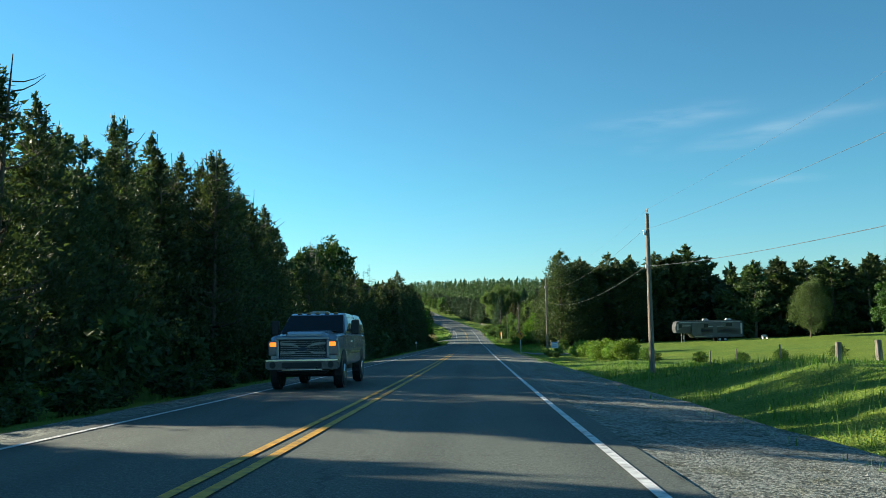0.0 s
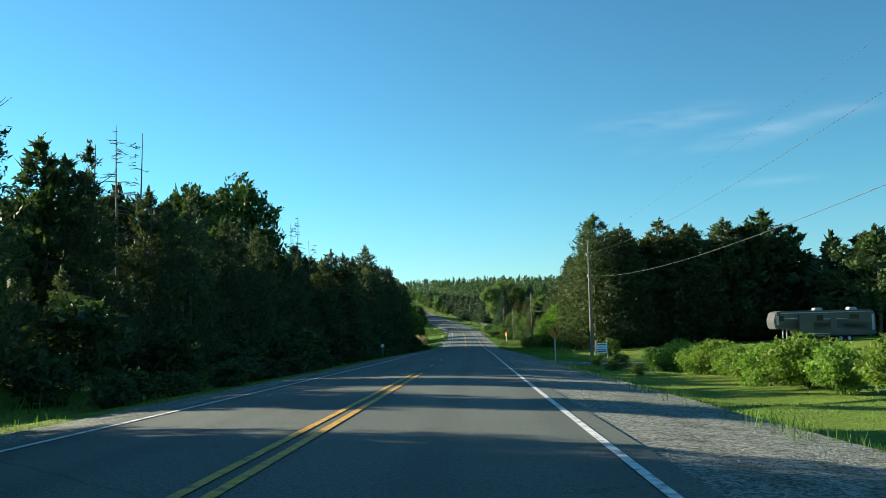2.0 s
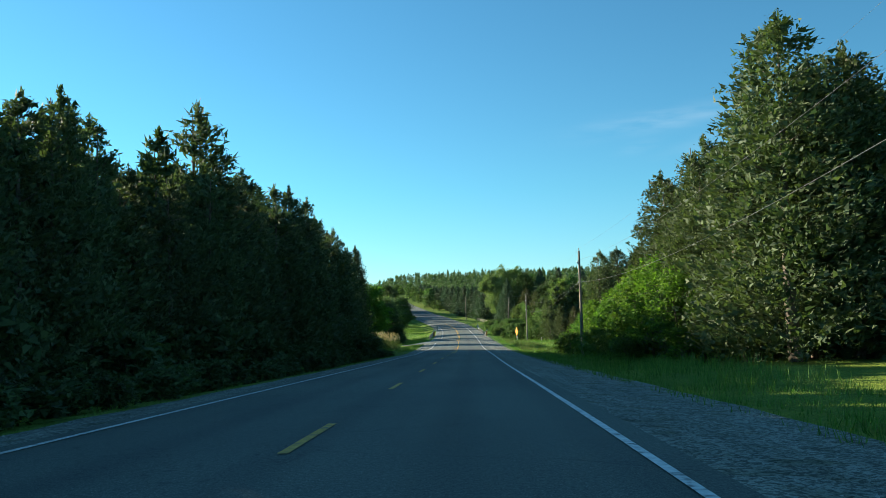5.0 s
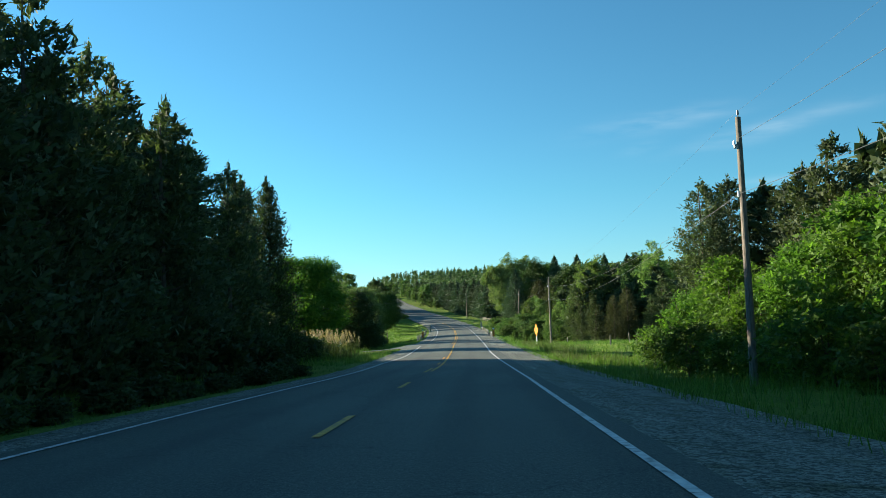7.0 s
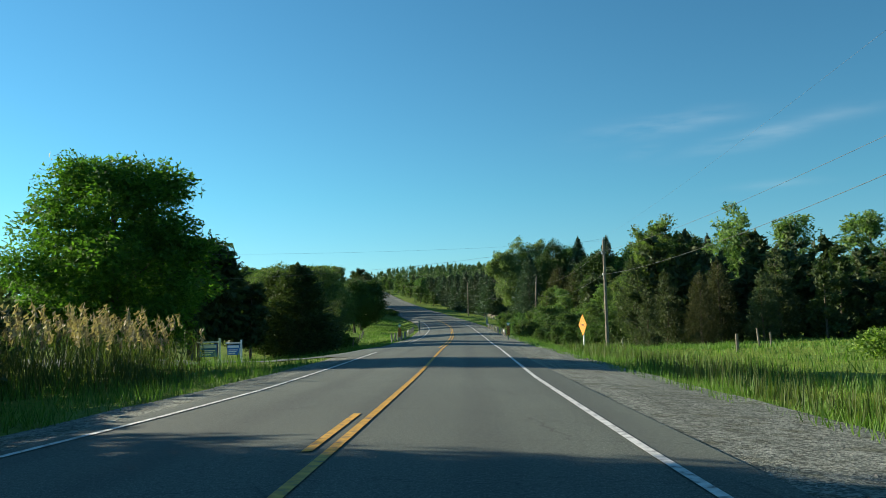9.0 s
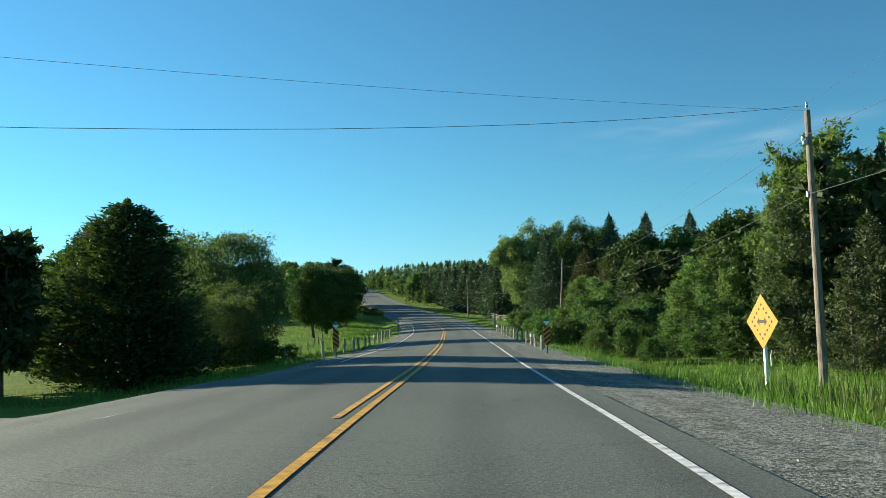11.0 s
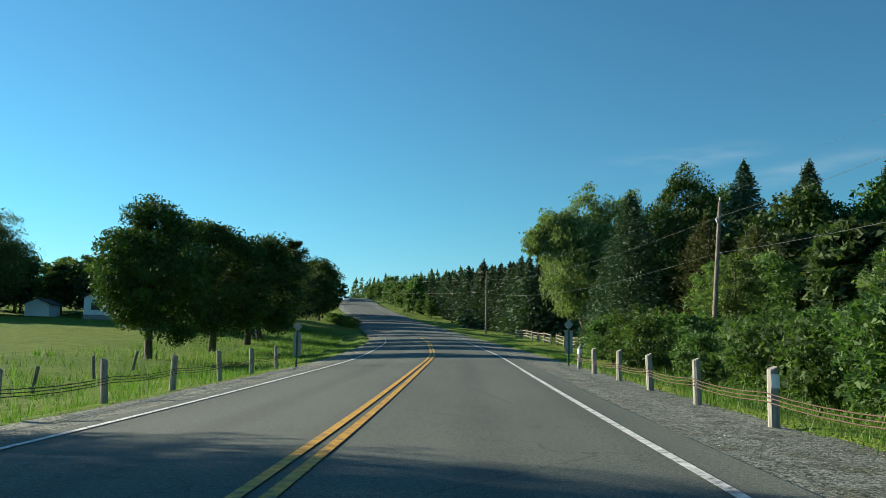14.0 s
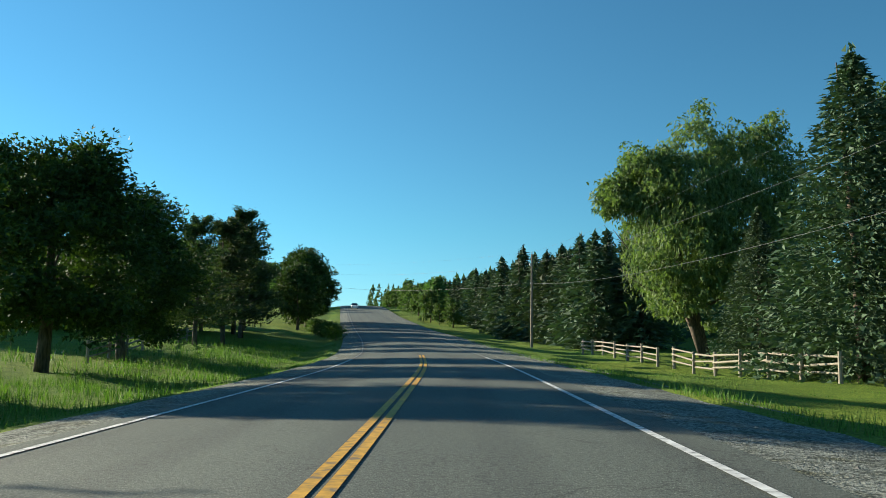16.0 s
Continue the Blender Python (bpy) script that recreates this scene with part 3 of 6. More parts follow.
class Kind:
    """Variants of one kind of tree, built on first use and then copied with shared meshes."""

    def __init__(self, name, h, build, trunk, mat, count, label=None):
        self.name, self.h, self.build, self.trunk, self.mat, self.count = name, h, build, trunk, mat, count
        self.made, self.turns, self.sown = {}, 0, []
        self.label = label or LABELS[name][0]

    def plant(self, x, y, h, wide=1.0, turn=None, variant=None, sink=0.1, label=None, group=""):
        self.turns += 1
        k = (self.turns * 7) % self.count if variant is None else variant
        if turn is None:
            turn = (self.turns * 137.5) % 360
        if k not in self.made:
            rng = np.random.default_rng(1000 + 17 * k + 131 * len(self.name) + int(self.h * 3))
            self.made[k] = (self.trunk(rng), quads_mesh("crown", self.build(rng), self.mat))
        e = new(self.name)
        e.empty_display_size = 0.2
        s = h / self.h
        e.matrix_basis = pose(x, y, float(H(x, y)) - sink, 0, 0, turn) @ Matrix.Diagonal((s * wide, s * wide, s, 1))
        tagged(e, label or self.label, LABELS[self.name][1], group)
        part("trunk", self.made[k][0], e)
        part("crown", self.made[k][1], e)
        return e


class FarKind(Kind):
    """Rear rows of a wood, too many to count: gathered and joined into one object."""

    def plant(self, x, y, h, wide=1.0):
        self.turns += 1
        k = self.turns % self.count
        if k not in self.made:
            self.made[k] = self.build(np.random.default_rng(2000 + k))
        a, s = radians(self.turns * 137.5), h / self.h
        R = np.array([[math.cos(a) * s * wide, -math.sin(a) * s * wide, 0], [math.sin(a) * s * wide, math.cos(a) * s * wide, 0], [0, 0, s]])
        self.sown.append(self.made[k] @ R.T + np.array([x, y, float(H(x, y)) - 0.1]))


CEDARS = Kind("cedar_tree", 11, lambda g: cedar_crown(g, 11, 2.7, 6800, 0.325), lambda g: trunk_mesh(g, 10.5, 0.17, 14, 1.5, 0.15, tip=0.12), CEDAR, 5)
CEDARS_MID = Kind("cedar_tree", 11.06, lambda g: cedar_crown(g, 11, 2.6, 12000, 0.24, 0.02, 0.46, 0.3), lambda g: trunk_mesh(g, 10.5, 0.17, 10, 1.5, 0.15, tip=0.12), CEDAR, 3)
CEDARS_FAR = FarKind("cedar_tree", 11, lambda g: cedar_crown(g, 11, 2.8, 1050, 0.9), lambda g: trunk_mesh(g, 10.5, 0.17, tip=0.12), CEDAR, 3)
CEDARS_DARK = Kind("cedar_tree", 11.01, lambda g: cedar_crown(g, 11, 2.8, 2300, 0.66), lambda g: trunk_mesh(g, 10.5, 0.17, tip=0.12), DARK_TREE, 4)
SPRUCES = Kind("spruce_tree", 12, lambda g: spruce_crown(g, 12, 3.2, 17000, 0.265), lambda g: trunk_mesh(g, 11.8, 0.18, tip=0.1), SPRUCE, 3)
SPRUCES_FAR = Kind("spruce_tree", 12.01, lambda g: spruce_crown(g, 12, 2.7, 1600, 0.78, 8, 6), lambda g: trunk_mesh(g, 11.8, 0.16, tip=0.1), SPRUCE, 3)
MAPLES_NEAR = Kind("maple_tree", 8.52, lambda g: broad_crown(g, 9, 4.0, 42000, 0.185, 0.1, 0.85, 0.36), lambda g: trunk_mesh(g, 6.5, 0.24, 9, 2.8, 0.3), MAPLE, 3)
MAPLES_TALL = Kind("maple_tree", 8.54, lambda g: broad_crown(g, 9, 4.0, 34000, 0.17, 0.05, 0.7, 0.42), lambda g: trunk_mesh(g, 6.5, 0.2, 9, 2.8, 0.3), MAPLE, 2, "tall leafy green maple beside spruces on a lawn")
MAPLES_LIGHT = Kind("maple_tree", 8.53, lambda g: broad_crown(g, 9, 4.1, 56000, 0.2, 0.02, 0.92, 0.28), lambda g: trunk_mesh(g, 6.5, 0.2, 9, 2.8, 0.3), MAPLE_SUNLIT, 1, "large rounded maple beside reeds, sunlit green put into its leaves")
MAPLES = Kind("maple_tree", 8.5, lambda g: broad_crown(g, 9, 4.0, 10000, 0.36, 0.05, 0.9, 0.36), lambda g: trunk_mesh(g, 6.5, 0.2, 9, 2.8, 0.3), MAPLE, 4)
MAPLES_FAR = Kind("maple_tree", 8.51, lambda g: broad_crown(g, 9, 3.9, 2200, 0.7, 0.03, 1.0, 0.36), lambda g: trunk_mesh(g, 6.5, 0.2), HILL_LEAF, 3)
WILLOWS = Kind("willow_tree", 14.6, lambda g: old_willow_crown(g), lambda g: trunk_mesh(g, 11, 0.32, 9, 4.8, 0.25, stems=3), WILLOW, 1)
POPLARS = Kind("poplar_tree", 11.2, lambda g: broad_crown(g, 12, 3.0, 6000, 0.39, 0.06, 0.9, 0.36), lambda g: trunk_mesh(g, 10.5, 0.17, 8, 2.2, 0.3), POPLAR, 3)
SAPLINGS = Kind("poplar_tree", 8.2, lambda g: broad_crown(g, 9, 3.2, 6500, 0.34, 0.02, 0.85, 0.4), lambda g: trunk_mesh(g, 7.5, 0.1, 8, 2.2, 0.2, stems=2), FRESH, 3, "fresh yellow-green leafy sapling at the cedar wood's edge")
SHRUBS = Kind("shrub", 2.5, lambda g: shrub_crown(g, 2.5, 1.7, 2000, 0.228), lambda g: trunk_mesh(g, 1.7, 0.04, 4, 1.0, 0.1, stems=3), SHRUB, 4)

CEDARS_OPEN = Kind("cedar_tree", 11.02, lambda g: cedar_crown(g, 11, 2.6, 8000, 0.24, 0.06, 0.66, 0.55), lambda g: trunk_mesh(g, 10.9, 0.16, 26, 2.0, 0.12, tip=0.1), CEDAR, 5, "thin scraggly cedar with bare branches in the wood")
CEDARS_BROWN = Kind("cedar_tree", 11.03, lambda g: cedar_crown(g, 11, 2.8, 10500, 0.265, 0.02), lambda g: trunk_mesh(g, 10.5, 0.17, 8, 1.5, 0.2), BROWN_CEDAR, 3, "bronze-green cedar at the wood's sunny edge")
CEDARS_NEAR = Kind("cedar_tree", 11.05, lambda g: cedar_crown(g, 11, 2.6, 22000, 0.228, 0.03, 0.55, 0.45), lambda g: trunk_mesh(g, 10.8, 0.17, 24, 2.4, 0.12, tip=0.1), DARK_TREE, 2)
CEDARS_ROUND = Kind("cedar_tree", 9.04, lambda g: cedar_crown(g, 9, 2.4, 26000, 0.22, 0.02, 0.45, 0.18), lambda g: trunk_mesh(g, 8, 0.2), DARK_TREE, 2)
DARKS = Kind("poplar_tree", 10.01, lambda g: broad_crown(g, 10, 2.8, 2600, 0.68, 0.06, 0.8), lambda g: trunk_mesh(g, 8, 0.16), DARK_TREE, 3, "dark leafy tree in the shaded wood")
PINES = Kind("pine_tree", 12, lambda g: pine_crown(g, 12, 3.6, 9500, 0.44), lambda g: trunk_mesh(g, 11.5, 0.2, 16, 2.6, 0.25, tip=0.15), DARK_TREE, 2)
WILLOWS_SMALL = Kind("willow_tree", 9.3, lambda g: willow_crown(g, 10, 4.3, 30000, 0.228, 0.03), lambda g: trunk_mesh(g, 7.5, 0.16, 8, 3.2, 0.15, stems=3), WILLOW_DARK, 2)
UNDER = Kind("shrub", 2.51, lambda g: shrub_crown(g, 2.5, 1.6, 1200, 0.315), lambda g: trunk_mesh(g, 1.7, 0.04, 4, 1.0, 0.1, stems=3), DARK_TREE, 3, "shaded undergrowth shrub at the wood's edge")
HEDGES = Kind("shrub", 2.0, lambda g: shrub_crown(g, 2.0, 1.7, 5000, 0.168), lambda g: trunk_mesh(g, 1.4, 0.03, 4, 1.0, 0.1, stems=3), HEDGE, 3, "yellow-green hedge shrub between lawn and verge")
SHRUBS_BIG = Kind("shrub", 4.5, lambda g: shrub_crown(g, 4.5, 2.3, 3700, 0.3), lambda g: trunk_mesh(g, 3.2, 0.05, 4, 1.6, 0.15, stems=3), THICKET, 5, "dense green thicket bush behind the guide rail")
VINES = Kind("shrub", 1.6, lambda g: shrub_crown(g, 1.6, 1.4, 1600, 0.18), lambda g: trunk_mesh(g, 1.2, 0.03, 4, 0.8, 0.2, stems=2), HEDGE, 3, "sprawling yellow-green vine along field posts")


class DeadKind:
    """Bare grey trees with many thin branches."""

    def __init__(self):
        self.made = {}
        self.turns = 0

    def plant(self, x, y, h):
        self.turns += 1
        k = self.turns % 3
        if k not in self.made:
            g = np.random.default_rng(300 + k)
            self.made[k] = [trunk_mesh(g, 11, 0.11, 0, tip=0.12, mat=DEAD_WOOD)]
            tubes = []
            for i in range(70):
                z = g.uniform(0.3, 0.98) * 11
                a, L = g.uniform(0, 6.28), g.uniform(0.5, 1.7) * (1.25 - z / 11)
                d = np.array([math.cos(a), math.sin(a), g.uniform(-0.15, 0.25)])
                p = [np.array([0, 0, z]) + d * L * q + np.array([0, 0, -0.25 * L * q * q]) for q in (0, 0.5, 1)]
                tubes.append(tube_arrays(p, [0.025, 0.016, 0.006], 4))
                for s in range(3):
                    q = g.uniform(0.4, 0.95)
                    b = np.array([0, 0, z]) + d * L * q + np.array([0, 0, -0.25 * L * q * q])
                    e = b + np.array([math.cos(a + g.uniform(-1, 1)), math.sin(a + g.uniform(-1, 1)), g.uniform(-0.3, 0.4)]) * L * 0.4
                    tubes.append(tube_arrays([b, e], [0.01, 0.004], 3))
            v, f = join_arrays(tubes)
            self.made[k].append(mesh_from("branches", v, f, DEAD_WOOD))
        e = new("dead_tree")
        s = h / 11
        e.matrix_basis = pose(x, y, float(H(x, y)) - 0.1, 0, 0, self.turns * 77) @ Matrix.Diagonal((s, s, s, 1))
        tagged(e, "bare grey dead tree standing among cedars", "tree")
        part("trunk", self.made[k][0], e)
        tagged(part("branchwork", self.made[k][1], e), kind="stuff")


DEAD = DeadKind()

# ---- ground, road, shoulders ----


def strip(name, us, ys, zf, mat, uv=False, parent=None, smooth=True):
    us, ys = np.asarray(us, float), np.asarray(ys, float)
    Y, Ug = np.meshgrid(ys, us, indexing="ij")
    X = road_x(Y) + Ug
    Z = zf(Ug, Y)
    n, m = X.shape
    v = np.stack([X, Y, Z], -1).reshape(-1, 3)
    i = (np.arange(n - 1)[:, None] * m + np.arange(m - 1)[None, :]).ravel()
    f = np.stack([i, i + 1, i + m + 1, i + m], 1)
    uvs = np.stack([Ug.ravel(), Y.ravel()], 1) if uv else None
    ob = new(name, mesh_from(name, v, f, mat, uvs, smooth=smooth))
    ob.parent = parent
    return ob


ground_u = np.concatenate([-np.geomspace(16, 3000, 34)[::-1], np.arange(-15, 15.1, 0.5), np.geomspace(16, 3000, 34)])
ground_y = np.concatenate([np.linspace(-400, -30, 20), np.arange(-28, 460, 2.0), np.geomspace(462, 3000, 60)])
tagged(strip("ground", ground_u, ground_y, lambda u, y: H(road_x(y) + u, y), MEADOW), "green grass verge and mown fields rolling to the horizon", "grass", kind="structure")
road_y = np.concatenate([np.arange(-60, 700, 2.0), np.linspace(700, 900, 20)])
road_u = [-4.1, -4.05, -3.6, -2.7, -1.8, -0.9, 0, 0.9, 1.8, 2.7, 3.6, 4.15, 4.2]


def road_height(u, y):
    z = surface(u, y)
    z = np.where((u < -4.07) | (u > 4.17), z - 0.14, z)
    return z


tagged(strip("road", road_u, road_y, road_height, ASPHALT, True, smooth=False), "worn grey two-lane asphalt road with long tree shadows", "road", kind="structure")
for side, us in (("gravel_shoulder_left", [-5.45, -5.1, -4.8, -4.4, -4.0]), ("gravel_shoulder_right", [4.1, 5.0, 5.8, 6.5, 7.1])):
    tagged(strip(side, us, road_y, lambda u, y: surface(np.sign(u) * 4.1, y) - 0.018 - 0.055 * (np.abs(u) - 4.1) + bank(y) * (u - np.sign(u) * 4.1) * 0.6
                 + 0.02 * np.sin(y * 2.1 + u * 5) * np.sin(y * 0.37), GRAVEL), "loose grey gravel shoulder along the asphalt", "shoulder", kind="structure")


def road_line(name, u, y0, y1, w, mat, label):
    """A painted line u metres from the centre; u may be a table of y and u."""
    ys = np.linspace(y0, y1, max(2, int((y1 - y0) / 2) + 1))
    lift = 0.012 if y1 < 420 else 0.02
    path = (lambda y: 0.0 * y + u) if isinstance(u, (int, float)) else (lambda y: np.interp(y, *u))
    ob = strip(name, [-w / 2, w / 2], ys, lambda a, y: surface(a + path(y), y) + lift, mat)
    for p in ob.data.vertices:
        p.co.x += float(path(p.co.y))
    return tagged(ob, label, "road marking", kind="structure")


RIGHT_PAINT = ([0, 190, 207, 218, 232, 262, 300, 310, 321, 342, 364], [3.76, 3.72, 3.58, 3.43, 3.36, 3.62, 3.6, 3.53, 3.55, 3.5, 3.57])
road_line("edge_line_right", RIGHT_PAINT, -40, 404, 0.11, WHITE_LINE, "worn white painted edge line")
road_line("edge_line_left", ([195, 209, 216, 223, 229, 246, 258], [-3.62, -3.85, -3.85, -3.5, -3.34, -3.5, -3.62]), -40, 259, 0.12, WHITE_LINE, "worn white painted edge line")
road_line("edge_line_left_far", -3.62, 287, 404, 0.12, WHITE_LINE, "worn white painted edge line")
for u in (-3.62, 3.57):
    road_line("edge_line_hill", u, 404.5, 690, 0.09, FADED_LINE, "faded white edge line almost worn away")
# yellow centre line: solid on one side or both, broken in between
CENTRE = ((-40, 80, 0.15), (-40, 79.6, -0.13), (198.3, 408, ([198, 232, 345, 364], [0.08, 0.14, 0.16, 0.28])), (197.4, 203.5, -0.14), (209.3, 212.3, -0.14), (217.8, 222, -0.14), (263, 408, ([263, 310, 345, 364], [-0.13, -0.11, -0.05, 0.09])))
for y0, y1, u in CENTRE:
    road_line("centre_line", u, y0, y1, 0.12, YELLOW_LINE, "solid yellow painted centre line")
for k in range(9):
    road_line("centre_dash", 0.0, 88.4 + 12.07 * k, 91.7 + 12.07 * k, 0.12, YELLOW_LINE, "faded yellow painted centre dash")

# side road on the left and drive on the right
SIDE = np.linspace(-4.0, -120, 60)


def side_strip(name, us, y0, y1, flare, mat, label, lift=0.06):
    v, f = [], []
    for u in us:
        w = flare * math.exp(-abs(abs(u) - 4.0) / 3.0)
        for k in range(5):
            y = y0 - w + (y1 - y0 + 2 * w) * k / 4
            x = RX(u, y)
            z = max(float(H(x, y)), float(surface(math.copysign(4.1, u), y)) - 0.06 - 0.055 * (abs(u) - 4.1) if abs(u) < 7 else -99) + lift
            v.append((x, y, z))
    n = len(us)
    for i in range(n - 1):
        for k in range(4):
            q = (i * 5 + k, i * 5 + k + 1, (i + 1) * 5 + k + 1, (i + 1) * 5 + k)
            f.append(q if us[1] > us[0] else q)
    return tagged(new(name, mesh_from(name, v, f, mat, [(p[0], p[1]) for p in v], smooth=True)), label, "road", kind="structure")


side_strip("side_road", SIDE, 260, 273, 8.0, ASPHALT, "narrow asphalt side road joining from the fields", 0.05)
side_strip("gravel_drive", np.linspace(4.2, 26, 24), 114, 118, 2.5, GRAVEL, "gravel drive crossing the grass verge", 0.05)

# ---- woods along the road ----
rng = np.random.default_rng(5)
LIT = ((10.6, 1.2), (20.4, 0.4), (31.5, 0.5), (60.2, 2.6), (69.0, 0.6), (76.6, 0.8), (104, 1.2), (113, 1.4))
lean_in = math.tan(radians(SUN_AHEAD))


def shaded(u, y, more=0.0):
    hit = y - lean_in * abs(u)
    return all(abs(hit - b) > w + more for b, w in LIT)


for row, (u, step, y0, y1) in enumerate(((-11.6, 2.6, 10, 206), (-14.6, 3.1, 6, 212), (-18.5, 3.8, 6, 215), (-24, 5.0, 6, 212))):
    y = y0
    while y < y1:
        uu = u + rng.normal(0, 0.55)
        h = rng.uniform(8.6, 10.0) if y < 34 else rng.uniform(9.4, 11.6) if y < 56 else rng.uniform(8.8, 11.0) if y < 80 else rng.uniform(7.8, 9.4) if y < 120 else rng.uniform(8.6, 10.4) if y < 158 else rng.uniform(10.0, 12.6)
        if y > 178:
            h *= 1.12
        if y < 120 and not shaded(uu, y, 0.8):
            h = min(h, 0.28 * abs(uu) + rng.uniform(0.4, 1.2))
        if y > 120 or shaded(uu, y):
            kind = (CEDARS_OPEN if y < 118 and row < 2 and rng.uniform() < 0.75 else CEDARS) if row == 0 else (CEDARS_DARK if row == 1 else CEDARS_FAR)
            kind.plant(RX(uu, y), y, h, rng.uniform(0.85, 1.12))
        y += step * rng.uniform(0.75, 1.3)
# dense rows behind the front trees, added to keep sun off the road
for u, step in ((-16.6, 2.6), (-21, 2.8), (-26.5, 3.0)):
    y = 8.0
    while y < 206:
        uu = u + rng.normal(0, 0.4)
        if y > 120 or shaded(uu, y, 1.3):
            CEDARS_FAR.plant(RX(uu, y), y, rng.uniform(8.2, 9.6) if y < 160 else rng.uniform(9.5, 11.5), rng.uniform(1.0, 1.2))
        y += step * rng.uniform(0.8, 1.2)
# low dark brush between wood and gravel, added to darken the shaded verge
for k in range(118):
    y = 6 + 1.72 * k + rng.uniform(-0.6, 0.6)
    if y > 120 or shaded(-7.7, y, 0.6):
        UNDER.plant(RX(-7.25 + rng.normal(0, 0.3), y), y, rng.uniform(0.6, 1.3), rng.uniform(1.2, 1.7), label="low dark brush added to darken the shaded verge")
# undergrowth along the wood's edge
for k in range(44):
    y = 12 + 4.75 * k + rng.uniform(-1, 1)
    if y < 118 and not shaded(-9.6, y, -0.5):
        continue
    UNDER.plant(RX(-9.7 + rng.normal(0, 0.4), y), y, rng.uniform(1.4, 3.2), rng.uniform(0.9, 1.3))
MAPLES.plant(-20, 119, 14.5, 0.8, label="leafy maple standing above dark cedars")
MAPLES.plant(-20.5, 111, 12.9, 0.8, label="leafy maple standing above dark cedars")
CEDARS_NEAR.plant(-13.3, 221, 13.2, 0.8)
CEDARS_NEAR.plant(-13.9, 216.5, 12.6, 0.85)
# cedars mostly out of view, added to lengthen the shade over the road
for x, y, h in ((-18.2, 223, 11.6), (-23, 224, 12)):
    CEDARS_DARK.plant(x, y, h, 1.15)
CEDARS.plant(-12.6, 209, 11.8, 0.85)
CEDARS.plant(-13.2, 212.5, 12.0, 0.85)
for y, h in ((35.5, 10.8), (38.8, 11.1), (42.8, 11.0), (46.2, 11.2), (49.5, 12.4), (53.5, 11.0)):
    CEDARS_OPEN.plant(-14.5, y, h, 1.0)
CEDARS.plant(-13.7, 160.4, 14.2, 1.1)
# filler row added to close gaps where sun came through the wood
for k in range(24):
    CEDARS_DARK.plant(RX(-16.4 + rng.normal(0, 0.5), 122 + 4 * k), 122 + 4 * k, rng.uniform(8.8, 10.6), 1.25)
for x, y, h in ((-16.2, 61.8, 12.2), (-13.8, 115.5, 11.5), (-14.6, 118, 11.2), (-14.0, 124.5, 10.6), (-15.8, 85, 11.2), (-16.2, 88.2, 11.6), (-17.0, 57, 11.2)):
    DEAD.plant(x, y, h)

# right: hedge by the lawn, wood behind the lawn
for k in range(11):
    y = 103 - 3.1 * k
    HEDGES.plant(RX(14.4 - 0.02 * k + rng.normal(0, 0.25), y), y, rng.uniform(1.7, 2.2), rng.uniform(0.95, 1.2))
for x, y, h in ((9.6, 113, 1.0), (10.6, 108, 1.3), (9.4, 104, 0.9), (8.8, 92, 0.8), (12.5, 128, 1.4), (13.6, 131, 1.9), (15.5, 121.5, 1.3), (17.5, 122.5, 1.5), (19, 121, 1.4), (13.2, 66.5, 1.2), (12.9, 62, 0.9), (15, 58, 1.0), (16.5, 54, 0.9), (21, 60, 1.0), (24, 58, 1.1)):
    SHRUBS.plant(x, y, h, 1.1)
WILLOWS_SMALL.plant(46, 119.7, 8.0, 0.75, label="slender pale green tree on the lawn")
MAPLES.plant(48.5, 100, 7.2, 0.95, label="round green tree at the lawn's edge")
for x, y, h in ((16.3, 158.6, 16.0), (20, 160, 14.6), (25.8, 163, 15.4), (30, 163, 14.2), (35, 166, 15.2), (39, 168, 15.0), (42.5, 172, 17.0), (46.5, 172, 14.5), (49, 152, 12.4), (54, 154, 12.8), (58, 152, 11.8),
                (63, 153, 12.6), (68, 150, 12.0), (73, 151, 13), (78, 149, 12.4), (84, 150, 13), (90, 148, 12.5), (97, 149, 13), (104, 147, 13)):
    (CEDARS_MID if x < 21 else CEDARS if x < 36 else CEDARS_DARK).plant(x, y, h + (1.8 if x < 48 else 1.3), 1.3)
for k in range(60):
    x, y = 21 + 1.45 * k, (168 if k < 17 else 160) + 4 * (k % 3) + rng.uniform(-1, 1)
    CEDARS_FAR.plant(x, y, rng.uniform(14.6, 16.8) if k < 17 else rng.uniform(12.8, 14.4), 1.35)
for k in range(24):
    CEDARS_DARK.plant(47 + 2.5 * k, 156 + 1.5 * (k % 3), rng.uniform(11.2, 12.8), 1.4)
for k in range(9):
    CEDARS_DARK.plant(18.5 + 3.0 * k, 161.5 + 1.1 * k, rng.uniform(14.8, 16.4), 1.4)
for x, y, h in ((17.4, 167, 16.4), (15.2, 163, 12.5), (14.6, 169, 13.0), (16.2, 172.5, 14.8), (15.0, 177, 12.6), (16.2, 185.2, 14.9), (17.5, 180, 13.0), (17.8, 190, 11.5), (18.2, 196, 11), (17.6, 202, 10.8),
                (18.5, 208, 10.5), (16.4, 220, 12.2), (18.8, 222, 12.6), (21.5, 219, 11.5), (22.2, 237.4, 11.0)):
    (CEDARS_MID if y < 186 or y > 215 else CEDARS).plant(x, y, h, 1.1)
for k in range(26):
    CEDARS_FAR.plant(21 + 3.2 * (k % 4) + rng.uniform(-1, 1), 172 + 8.2 * (k // 4) + rng.uniform(-2, 2), rng.uniform(10, 13), 1.15)
